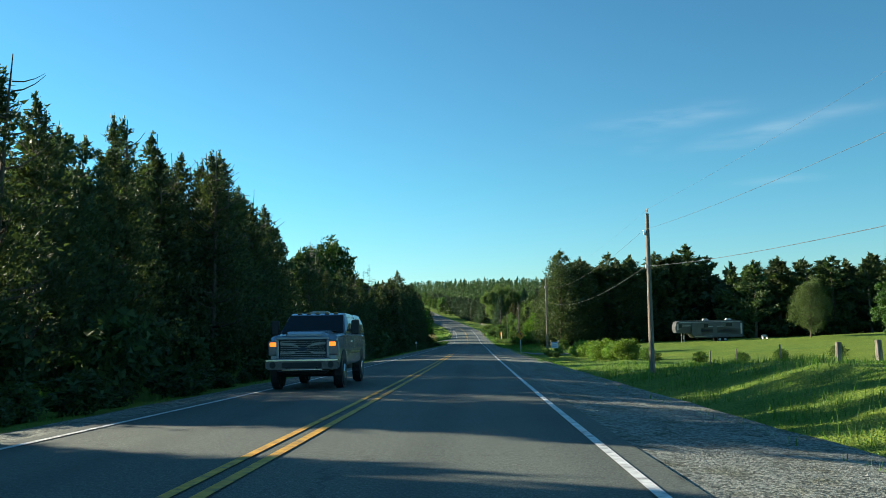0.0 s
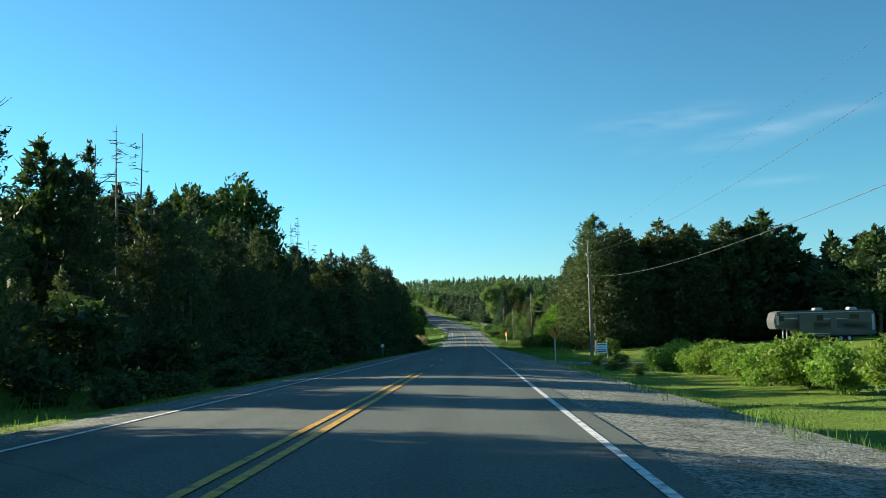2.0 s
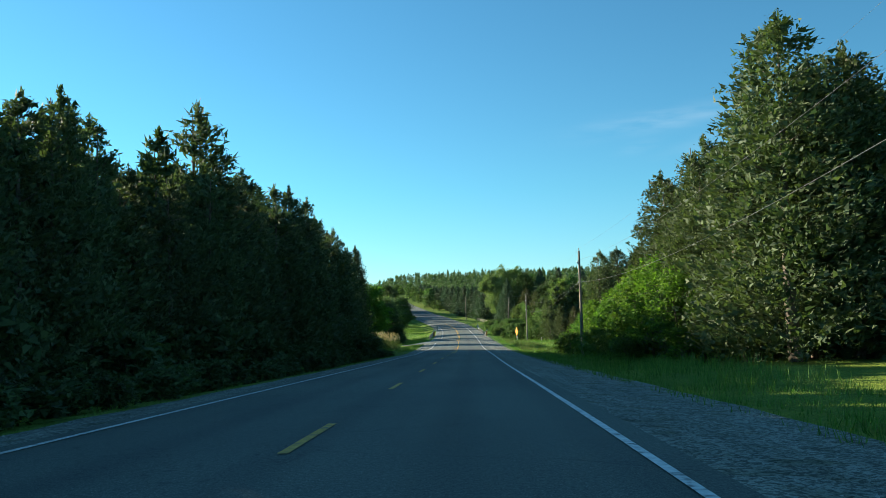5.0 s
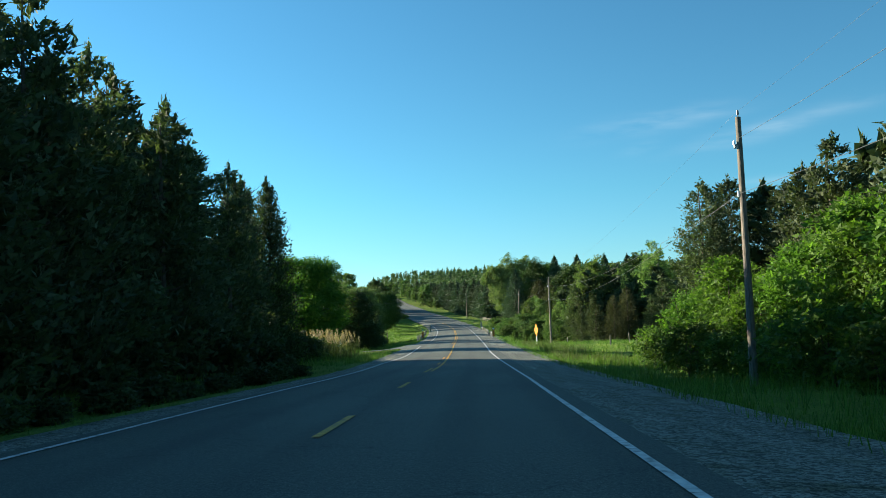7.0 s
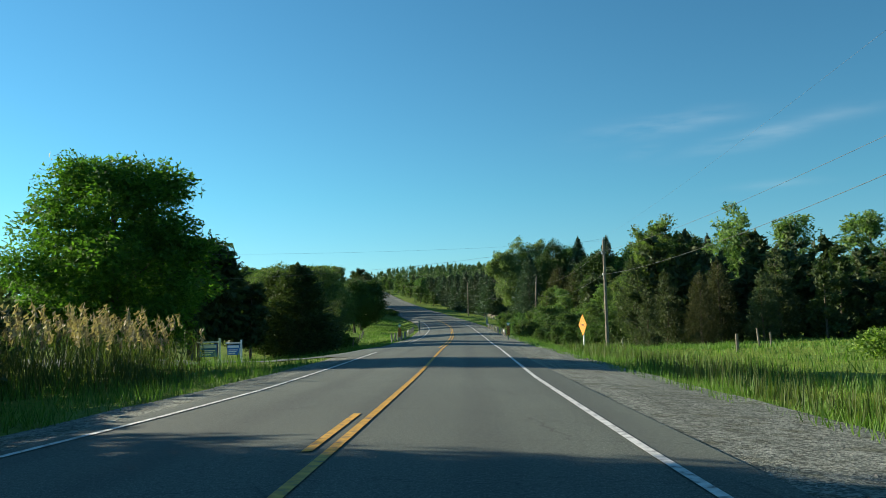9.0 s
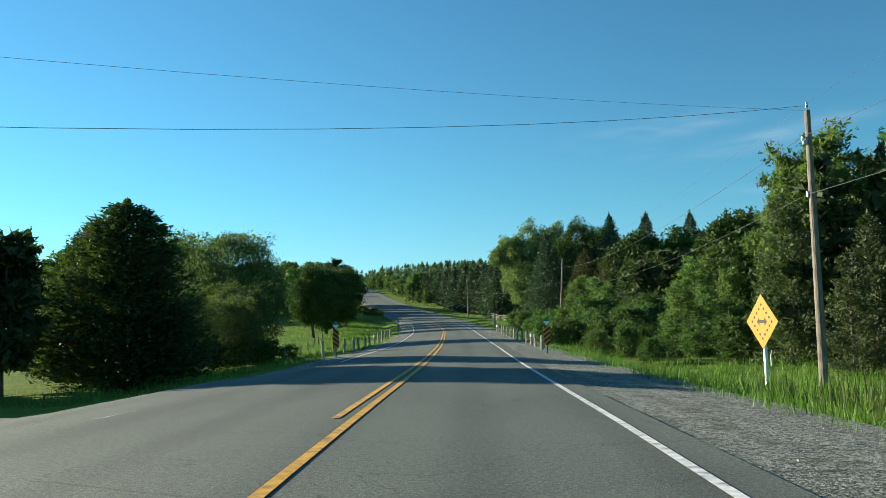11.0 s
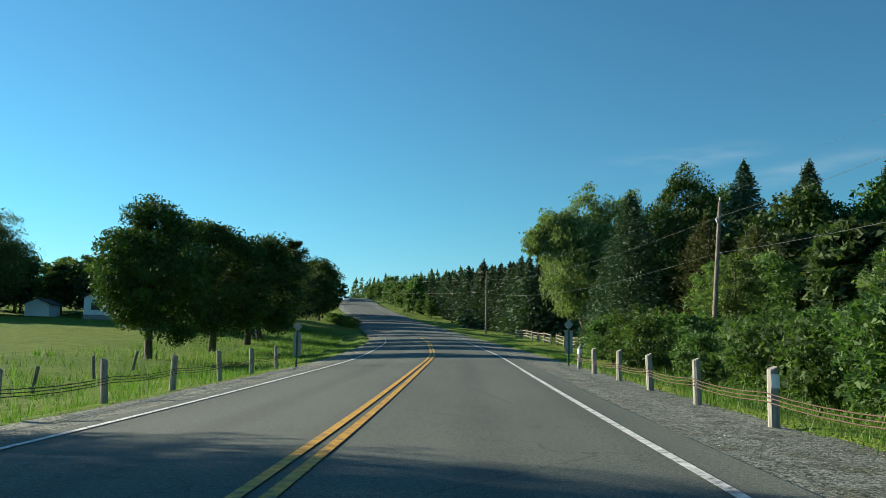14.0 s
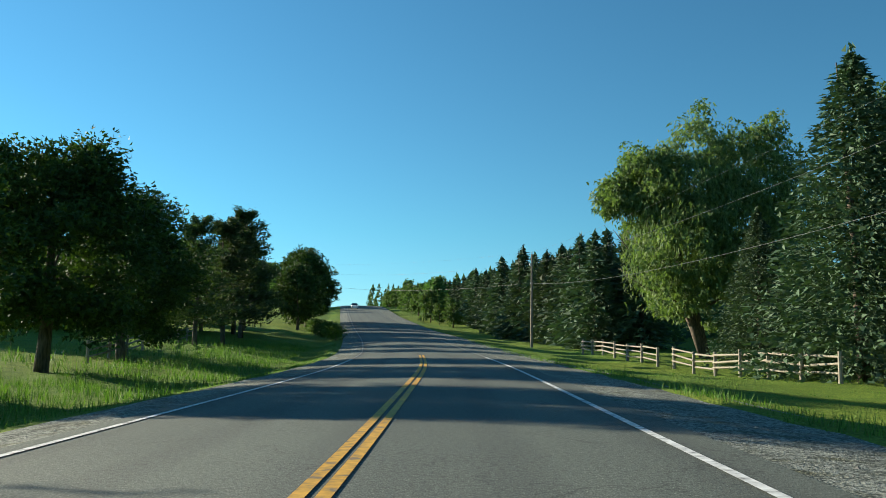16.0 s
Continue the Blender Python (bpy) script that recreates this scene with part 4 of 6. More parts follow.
for x, y, h in ((12.9, 167, 5.4), (13.2, 173.5, 6.6), (13.6, 181.5, 7.2), (13.4, 185, 6.0), (13.0, 176, 4.2), (12.8, 189, 5.2), (13.6, 196, 5.4), (13.2, 200.5, 4.4), (13.4, 205, 5.8), (13.8, 209.5, 4.6), (13.0, 213, 3.8), (15, 214, 4.2), (14.2, 192, 6.4)):
    SAPLINGS.plant(x, y, h, 1.2)
for k in range(16):
    y = 173 + 2.8 * k
    SHRUBS.plant(RX(12.6 + rng.normal(0, 0.5), y), y, rng.uniform(1.5, 2.8), 1.2)

# right: wet meadow with a wood behind
for x, y, h in ((20.5, 300, 13.4), (34, 319, 15.5), (43, 324, 15.5), (39, 330, 13), (29, 330, 12.5), (50, 318, 15), (57, 314, 16), (65, 310, 15), (73, 306, 15)):
    POPLARS.plant(x, y, h, 1.15, label="tall light green poplar above the wood")
for x, y, h in ((16.6, 289, 5.6), (19, 292, 7.5), (21.5, 289, 7.0), (24, 292, 8.2), (26.8, 288, 6.6), (29, 290, 9), (32, 287, 7.4), (34.5, 290, 8.8), (37.5, 286, 8), (40, 288, 9.5), (43.5, 284, 8.2), (46, 286, 9.6), (50, 282, 9.2),
                (54, 284, 10.5), (58, 280, 10), (62, 281, 11), (67, 278, 10.5), (72, 279, 11.5), (20.0, 302, 12.2), (23.5, 304, 11.5), (17.0, 297.5, 9.2)):
    (CEDARS_BROWN if (int(x * 7) % 3 == 0) else CEDARS if x < 30 else CEDARS_DARK).plant(x, y, h, 1.1)
for k in range(34):
    CEDARS_FAR.plant(19 + 1.7 * k, 298 + 5 * (k % 2) - 0.2 * k + rng.uniform(-1, 1), rng.uniform(8.5, 12), 1.25)
for x, y, h in ((18.8, 302, 12.6), (20.5, 306, 11.5), (17.4, 309, 6.0)):
    POPLARS.plant(x, y, h, 0.8, label="open light green tree beside cedars")
for k in range(9):
    VINES.plant(18.5 + 2.1 * k, 247 - 0.8 * k + rng.uniform(-0.3, 0.3), rng.uniform(1.3, 1.8), 1.2)

# right: thicket beyond the bridge
for k in range(64):
    y = 301 + 0.98 * k
    u = rng.uniform(8.9, 13.2) if k % 2 else rng.uniform(12.5, 19)
    h = rng.uniform(2.4, 4.2) if u < 13 else rng.uniform(3.6, 5.2)
    SHRUBS_BIG.plant(RX(u, y), y, h * (0.6 if y < 312 else 0.8 if y < 320 else 1.0 if y < 338 else 0.85), rng.uniform(1.0, 1.3))
for x, y, h in ((16.5, 314.8, 6.8), (19, 319, 7.4), (14.2, 309.5, 5.0), (15.6, 349, 6.0), (14.3, 366, 6.6), (17, 369, 7.2), (16.7, 380, 7.6)):
    POPLARS.plant(x, y, h, 1.3, label="light green sapling in the thicket")
MAPLES.plant(29, 346, 12.3, 1.0)
MAPLES.plant(35, 352, 12.0, 1.0)
for x, y, h in ((24.0, 397, 18.0), (30.1, 397, 18.0), (37.5, 397, 17.5), (43.6, 397, 17.2), (38.8, 384.5, 14.6), (50, 390, 16.5), (57, 386, 16)):
    SPRUCES.plant(x, y, h, 1.12)
for k in range(22):
    x = 20 + 2.1 * k
    DARKS.plant(x, 403 + 5 * (k % 3), rng.uniform(13.2, 15.2) if x < 42 else rng.uniform(15, 16.6), 1.15)
for x, y, h in ((26.5, 392, 14.6), (33.5, 391, 14.8), (47, 395, 16.8), (41, 388, 14.2)):
    MAPLES.plant(x, y, h, 0.95, label="dark round-topped leafy tree among spruces")
SPRUCES.plant(13.2, 397, 15.0, 1.35, variant=0)
SPRUCES.plant(13.2, 413, 10.0, 1.25, variant=1, label="grey-green young spruce behind a rail fence")
SPRUCES.plant(19.5, 428, 14.5, 1.0)
CEDARS_BROWN.plant(18.9, 391.5, 12.2, 1.3)
CEDARS_BROWN.plant(21.5, 386, 11.0, 1.2)
MAPLES_TALL.plant(18.6, 400, 17.0, 0.8, variant=1)
MAPLES_TALL.plant(24, 404, 16.2, 0.85, variant=0)
MAPLES.plant(31, 408, 14, 0.9)
for k in range(26):
    DARKS.plant(22 + 3.2 * (k % 10) + rng.uniform(-1, 1), 360 + 12 * (k // 10) + rng.uniform(-3, 3), rng.uniform(8, 12), 1.2)
WILLOWS.plant(12.9, 427, 18.9, 0.98, turn=0, variant=0)

# spruce plantation up the hill, and the trees by the roadside there
y = 446
while y < 610:
    for u in (20.5, 24):
        SPRUCES_FAR.plant(RX(u + rng.normal(0, 0.5), y), y, float(np.interp(y, [446, 500, 540, 580, 610], [12.2, 10.6, 8.5, 7.2, 6.6])) * rng.uniform(0.88, 1.1), 1.35 if y < 520 else 1.6)
    y += rng.uniform(2.3, 3.1)
for u, y, h in ((13.5, 531, 9), (12, 522, 6.5), (14.5, 541, 8.4), (12.5, 552, 7.5), (11.8, 563, 6), (12.8, 575, 7), (12, 588, 6.5), (13.5, 600, 8), (12.5, 512, 4), (14, 505, 5), (11.5, 620, 6), (11, 640, 5.5), (14, 655, 7), (12, 672, 6)):
    MAPLES_FAR.plant(RX(u, y), y, h, 0.95)
for u, y, h in ((-16, 560, 6), (-22, 575, 7), (-15, 600, 6), (-24, 620, 8), (-18, 640, 7), (-30, 600, 8), (-34, 640, 9), (-14, 660, 6), (-44, 655, 9), (-55, 640, 9), (-66, 650, 10), (-80, 640, 9)):
    MAPLES_FAR.plant(RX(u, y), y, h, 1.0)

for k in range(26):
    u, y = -15 - 3.1 * k + rng.uniform(-1, 1), 605 + 17 * (k % 4) + rng.uniform(-4, 4)
    MAPLES_FAR.plant(RX(u, y), y, rng.uniform(9.5, 12.5), 1.05)

# left: field, farm and roadside trees
MAPLES_LIGHT.plant(-16.4, 249, 10.3, 1.25, turn=0, variant=0)
# unseen cedars added to shade the verge and road
for x, y, h in ((-16, 219, 9), (-17, 214, 11)):
    CEDARS_DARK.plant(x, y, h, 1.2)
# low trees at the view's edge, added so the verge lies in shade
for x, y, h in ((-17.5, 223, 5.2), (-18.5, 227, 4.8), (-20, 231, 4.8), (-21.5, 235.5, 4.6), (-16.2, 226, 4.2)):
    DARKS.plant(x, y, h, 1.5, label="low dark leafy tree added to shade the verge by the reeds")
for x, y, h in ((-12.6, 222.5, 2.8), (-12.2, 225.5, 2.6), (-11.8, 228.5, 2.2), (-14.5, 228, 3.2), (-15.2, 232.5, 3.2), (-16.6, 237, 3.4), (-18.4, 241.5, 3.6), (-14.2, 224.5, 3.4), (-21, 245, 4.2)):
    UNDER.plant(x, y, h, 1.15)
for x, y, h, w in ((-16.4, 292.5, 9.3, 1.75), (-19, 295.5, 8.6, 1.6)):
    CEDARS_ROUND.plant(x, y, h, w, label="broad dark rounded cedar beside the side road")
# dark trees left of the road; several unseen ones added for their shade
for x, y, h in ((-25, 234, 5.5), (-28, 240, 5.5), (-34, 244, 7), (-39, 238, 8), (-24, 283, 11.5), (-28, 286, 10.5), (-33, 287, 9.5), (-23.4, 282.4, 10.4), (-30, 285, 10.5), (-38, 288, 10), (-19.8, 287.5, 7.6), (-21.8, 290.5, 7.2), (-22, 284.5, 11), (-24.2, 286.5, 12), (-31, 288.5, 11.5), (-29, 284.2, 10.8), (-34.5, 291, 11), (-26.5, 283.6, 11)):
    DARKS.plant(x, y, h, 1.2)
WILLOWS_SMALL.plant(-20.9, 325.2, 11.3, 1.17, turn=20, variant=0, label="airy willow with hanging twigs beside the bridge")
WILLOWS_SMALL.plant(-27.2, 328, 11.0, 1.27, turn=200, variant=1, label="airy willow with hanging twigs beside the bridge")
for x, y, h, w in ((-19.6, 308.5, 6.0, 1.25), (-24.5, 307, 6.6, 1.25), (-17.6, 313.5, 5.2, 1.3), (-18.2, 317.6, 6.4, 1.2)):
    WILLOWS_SMALL.plant(x, y, h, w, variant=1, label="low spreading willow clump beside the side road")
# low cedar hidden behind the others, added to put the grass in shade
CEDARS_ROUND.plant(-20.8, 300, 6.0, 1.6, label="low dark rounded cedar added to shade the verge grass")
for x, y, h in ((-18.5, 320, 3.2), (-21.5, 319, 3.6), (-24.5, 320.5, 3.8), (-16.6, 322.5, 2.2), (-27.5, 322, 4.0), (-15.8, 327, 1.6), (-19.8, 316.5, 1.8), (-18.6, 306.2, 2.2), (-17.2, 309.4, 2.4), (-16.6, 312, 2.0), (-16.2, 315.6, 2.4), (-16.0, 318.6, 1.8), (-20.8, 304.6, 2.6), (-23.2, 303.8, 2.8)):
    SHRUBS.plant(x, y, h, 1.2)
for x, y, h, v in ((-20.9, 366.6, 9.4, 1), (-21.6, 381, 9.9, 0), (-22.4, 393.8, 10.3, 2), (-24.5, 406, 9.4, 1)):
    MAPLES_NEAR.plant(x, y, h + 0.4, 0.98 if y < 370 else 1.14, variant=v, sink=0.3)
for x, y, h in ((-29.4, 443, 12.8), (-27.5, 432, 11.0), (-31.5, 447, 12), (-27, 424, 10), (-33, 455, 11)):
    PINES.plant(x, y, h, 1.3)
for x, y, h in ((-31.8, 480, 11.4), (-34.6, 489, 11.4), (-30.5, 470, 8.6), (-36, 497, 9.5)):
    MAPLES.plant(x, y, h, 1.02, label="dark leafy tree on the hillside verge")
for x, y, h in ((-20.5, 447, 1.8), (-22.2, 452, 2.2), (-24.5, 458, 2.0), (-27, 466, 2.4)):
    SHRUBS.plant(x, y, h, 1.3)
for x, y, h in ((-86, 432, 15), (-78, 438, 12.5), (-71, 441, 10), (-62, 456, 10.5), (-58, 447, 9), (-46.5, 437, 8), (-90, 440, 12), (-97, 436, 13), (-46, 452, 10), (-42, 462, 11), (-105, 430, 12), (-50, 468, 11), (-38, 440, 7)):
    MAPLES_FAR.plant(x, y, h, 1.1)
for k in range(26):
    MAPLES_FAR.plant(-70 - 9 * k + rng.uniform(-3, 3), 590 + rng.uniform(-12, 12), rng.uniform(8, 12), 1.3)

WILLOWS_SMALL.plant(-69, 428, 14.0, 1.2, turn=70, variant=1, label="tall pale leafy tree beside the farm shed")
for k in range(11):
    MAPLES_FAR.plant(-80 + 4.4 * k, 447 + 2.5 * (k % 3), rng.uniform(7.5, 9.5), 1.15)
for x, y, h in ((-60, 441, 7.5), (-65, 443, 8.5), (-70, 441, 9), (-69, 432, 7.5), (-74, 434, 9), (-79, 431, 9.5), (-85, 433, 10), (-91, 430, 10), (-49, 443, 8), (-46, 438, 8.5), (-43.5, 444, 9), (-52, 450, 7.5), (-77, 420, 8), (-88, 420, 9)):
    DARKS.plant(x, y, h, 1.25)

# far spruce forest over the hill
cells = []
for iy in range(55):
    for ix in range(38):
        u, y = 9 + 6.1 * ix + rng.uniform(-2.5, 2.5), 462 + 6.6 * iy + rng.uniform(-2.5, 2.5)
        if u < 34 and y < 690:
            continue
        cells.append((float(road_x(y)) + u, y))
for ix in range(90):
    for iy in range(5):
        y = 700 + 9 * iy + rng.uniform(-3, 3)
        cells.append((float(road_x(y)) - 14 - 5.5 * ix + rng.uniform(-2, 2), y))
protos = [spruce_crown(np.random.default_rng(90 + i), 10, 2.4, 75, 1.5, 2, 3) for i in range(5)]
cells = np.array(cells)
ch = H(cells[:, 0], cells[:, 1])
chunks = []
for i, (c, z) in enumerate(zip(cells, ch)):
    s = rng.uniform(0.85, 1.3)
    chunks.append(protos[i % 5] * s + np.array([c[0], c[1], z - 0.3]))
tagged(new("spruce_forest", quads_mesh("spruce_forest", np.concatenate(chunks), SPRUCE_HAZED)), "dense dark spruce forest covering the far hill", "forest", kind="stuff")

tagged(new("cedar_wood", quads_mesh("cedar_wood", np.concatenate(CEDARS_FAR.sown), DEEP_CEDAR)), "dense dark cedar wood behind the front trees, some rows added to block sun", "wood", kind="stuff")

# ---- utility poles and wires ----
INSULATOR = flat("porcelain", (0.25, 0.22, 0.2), 0.3)
STEEL = flat("galvanised_steel", (0.42, 0.43, 0.44), 0.45, 0.7)
POLES = [(9.6, -31, 8.0), (9.25, 45.3, 6.2), (10.4, 121, 5.6), (10.3, 192.5, 3.1), (11.3, 279, 1.2), (12, 361, 2.3), (-0.4, 440, 4.9), (-41, 507, 11.0)]


def utility_pole(x, y, top, lean=0.0):
    z = float(H(x, y)) - 0.3
    e = thing("utility_pole", "tall weathered wooden utility pole in the grass verge", "utility pole", (x, y, z), group="utility poles")
    h = top - z
    dx = math.tan(radians(lean)) * h
    part("pole", rod(bmesh.new(), (-dx, 0, 0), (0, 0, h), 0.15, 0.095, 14), e, mat=POLE_WOOD)
    part("insulator", rod(rod(bmesh.new(), (0, 0, h), (0, 0, h + 0.12), 0.02, 0.02, 6), (0, 0, h + 0.1), (0, 0, h + 0.26), 0.05, 0.035, 8), e, "brown porcelain insulator", INSULATOR)
    bm = box(bmesh.new(), -0.2, -0.06, -0.06, 0.06, h - 1.12, h - 0.98, 0.01)
    part("bracket", rod(bm, (-0.2, 0, h - 1.0), (-0.2, 0, h - 0.85), 0.035, 0.03, 8), e, "small steel wire bracket", STEEL)
    bm = rod(bmesh.new(), (-0.14, 0, h - 2.85), (-0.14, 0, h - 2.65), 0.04, 0.04, 8)
    part("clamp", box(bm, -0.16, 0.02, -0.03, 0.03, h - 2.8, h - 2.7), e, "steel cable clamp", STEEL)
    return e


for i, (x, y, top) in enumerate(POLES):
    utility_pole(x, y, top, 3.5 if i == 5 else 0.0)
utility_pole(-46, 243, -0.2)


def wire(a, b, sag, r=0.008, label="thin sagging overhead wire between utility poles"):
    pts = []
    for k in range(25):
        f = k / 24
        p = Vector(a).lerp(Vector(b), f)
        p.z -= sag * 4 * f * (1 - f)
        pts.append(p)
    v, f = tube_arrays(pts, [r] * 25, 5)
    return tagged(new("overhead_wire", mesh_from("overhead_wire", v, f, WIRE, smooth=True)), label, "wire", "overhead wires")


for (x0, y0, t0), (x1, y1, t1) in zip(POLES, POLES[1:]):
    for off, drop, sag, r in ((0.0, -0.22, 0.7, 0.003), (-0.2, 0.86, 1.1, 0.006), (-0.14, 2.75, 1.25, 0.009)):
        low = 2.0 if drop == 0.86 and y0 == 192.5 else 0.0
        wire((x0 + off, y0, t0 - drop - low), (x1 + off, y1, t1 - drop), sag, 0.007 if low else 0.008 if y0 == 279 and drop > 0 else r)
wire((11.2, 279, 1.35), (-46, 243, -0.5), 2.5, 0.007, "overhead wire crossing the road towards the side road")
wire((11.2, 279, 1.2), (-46, 243, 0.0), 1.1, 0.004, "overhead wire crossing the road towards the side road")

# ---- guide rails at the bridge ----
POST_WOOD = bark("guide_post_wood", (0.2, 0.185, 0.16), (0.4, 0.38, 0.34))
RUST = flat("rusty_cable", (0.1, 0.06, 0.038), 0.85, 0.1, 0.3, 20)
WHITE_PAINT = flat("white_paint", (0.78, 0.78, 0.76), 0.6)


def post_mesh(seed, h=0.92):
    g = random.Random(seed)
    bm = bmesh.new()
    rod(bm, (0, 0, -0.35), (g.uniform(-0.03, 0.03), g.uniform(-0.03, 0.03), h), 0.088, 0.078, 10)
    top = [v for v in bm.verts if v.co.z > h - 0.05]
    for v in top:
        v.co.z += 0.35 * v.co.x + g.uniform(-0.01, 0.01)
    bmesh.ops.bevel(bm, geom=[e for e in bm.edges if all(v in top for v in e.verts)], offset=0.012, segments=1, affect="EDGES")
    me = bpy.data.meshes.new("post")
    bm.to_mesh(me)
    bm.free()
    me.materials.append(POST_WOOD)
    return me


POSTS = [post_mesh(i) for i in range(4)]


def guide_rail(u, ys, label):
    e = thing("guide_rail", label, "guide rail", (RX(u, ys[0]), ys[0], 0), group="guide rails")
    g = random.Random(int(ys[0] + 10 * u))
    tops = []
    for i, y in enumerate(ys):
        x = RX(u, y) + g.uniform(-0.06, 0.06)
        z = float(H(x, y))
        p = part("post", POSTS[i % 4], e)
        p.matrix_basis = pose(x - e.location.x, y - e.location.y, z, g.uniform(-2.5, 2.5), g.uniform(-3, 3), g.uniform(0, 40) if u > 0 else 180 + g.uniform(0, 40))
        tops.append((x - e.location.x - math.copysign(0.13, u), y - e.location.y, z))
        if i % 5 == 2:
            bm = rod(bmesh.new(), (0, 0, 0.62), (0, 0, 0.82), 0.089, 0.087, 12)
            b = part("reflector_band", bm, p, "white reflective band", WHITE_PAINT)
    for h in (0.44, 0.5, 0.56):
        pts = []
        for (a, b) in zip(tops, tops[1:]):
            for k in range(4):
                f = k / 4
                pts.append((a[0] + (b[0] - a[0]) * f, a[1] + (b[1] - a[1]) * f, a[2] + (b[2] - a[2]) * f + h - 0.2 * f * (1 - f)))
        pts.append((tops[-1][0], tops[-1][1], tops[-1][2] + h))
        v, f = tube_arrays(pts, [0.009] * len(pts), 5)
        part("cable", mesh_from("cable", v, f, RUST, smooth=True), e, "rusty steel cable")
    return e


guide_rail(5.95, [299.8, 303.7, 307.6, 311.4] + [315.0 + 4.07 * k for k in range(9)], "weathered timber posts with three rusty guide cables")
guide_rail(-6.05, [297.8 + 4.35 * k for k in range(13)], "weathered timber posts with three rusty guide cables")

# ---- road signs ----
YELLOW = flat("sign_yellow", (0.6, 0.215, 0.01), 0.45, 0, 0.06)
ORANGE = flat("sign_amber", (0.58, 0.23, 0.02), 0.45, 0, 0.08)
BLACK = flat("sign_black", (0.02, 0.018, 0.018), 0.5, 0, 0.1)
GREEN = flat("sign_green", (0.02, 0.22, 0.14), 0.45, 0, 0.08)
GREY_BACK = flat("sign_back", (0.3, 0.32, 0.31), 0.5, 0.5, 0.08)
GREEN_POST = flat("green_steel_post", (0.03, 0.1, 0.07), 0.5, 0.3)
BLUE = flat("sign_blue", (0.02, 0.13, 0.4), 0.5, 0, 0.1)
WHITE_SIGN = flat("sign_white", (0.8, 0.8, 0.8), 0.5, 0, 0.05)


def plate(pts, y0, y1):
    """A flat plate in the x-z plane between two depths."""
    bm = bmesh.new()
    a = [bm.verts.new((x, y0, z)) for x, z in pts]
    b = [bm.verts.new((x, y1, z)) for x, z in pts]
    bm.faces.new(a[::-1])
    bm.faces.new(b)
    for i in range(len(pts)):
        j = (i + 1) % len(pts)
        bm.faces.new((a[i], a[j], b[j], b[i]))
    bmesh.ops.recalc_face_normals(bm, faces=bm.faces)
    return bm


def clip_stripe(c, w, x0, x1, z0, z1, rise):
    """Corners of a slanting stripe cut to a rectangle."""
    poly = [(x0, c + rise * (x0 - x0) - w / 2), (x1, c + rise * (x1 - x0) - w / 2), (x1, c + rise * (x1 - x0) + w / 2), (x0, c + rise * (x0 - x0) + w / 2)]
    for lim, keep_low in ((z1, True), (z0, False)):
        out = []
        for (ax, az), (bx, bz) in zip(poly, poly[1:] + poly[:1]):
            ina, inb = (az <= lim, bz <= lim) if keep_low else (az >= lim, bz >= lim)
            if ina:
                out.append((ax, az))
            if ina != inb:
                f = (lim - az) / (bz - az)
                out.append((ax + (bx - ax) * f, lim))
        poly = out
        if len(poly) < 3:
            return None
    return poly


def hazard_marker(x, y, turn, rise, back=False):
    z = float(H(x, y)) - 0.3
    e = thing("hazard_marker", "black and amber striped bridge hazard marker on a steel post" if not back else "grey back of a bridge hazard marker on a steel post", "road sign", (x, y, z), turn, "bridge markers")
    part("post", box(bmesh.new(), -0.035, 0.035, 0.012, 0.07, 0, 1.9, 0.006), e, "dark green steel post", GREEN_POST)
    panel = part("panel", box(bmesh.new(), -0.16, 0.16, 0.0, 0.01, 0.88, 1.82, 0.003), e, "amber marker panel", ORANGE)
    part("panel_back", box(bmesh.new(), -0.16, 0.16, 0.011, 0.016, 0.88, 1.82), panel, "dull grey panel back", GREY_BACK)
    for k in range(-2, 6):
        poly = clip_stripe(0.9 + 0.235 * k + (0.25 if rise < 0 else -0.1), 0.115, -0.158, 0.158, 0.882, 1.818, rise)
        if poly:
            part("stripe", plate(poly, -0.004, 0.0), panel, "black diagonal stripe", BLACK)
    top = [(0, 2.26), (-0.19, 2.07), (0, 1.86), (0.19, 2.07)]
    d = part("diamond_plate", plate([(0, 1.86), (-0.19, 2.07), (0.19, 2.07)], 0.0, 0.008), e, "white lower half of a diamond plate", WHITE_SIGN)
    part("green_half", plate([(0, 2.26), (0.19, 2.075), (-0.19, 2.075)], 0.0, 0.008), d, "green upper half of the plate", GREEN)
    part("plate_back", plate([(p, q) for p, q in top], 0.009, 0.013), d, "grey plate back", GREY_BACK)
    return e


hazard_marker(4.05, 295.4, 0, 0.75)
hazard_marker(-6.87, 296.3, 0, -0.75)
hazard_marker(2.92, 350.2, 180, 0.75, True)
hazard_marker(-8.05, 349.2, 180, -0.75, True)


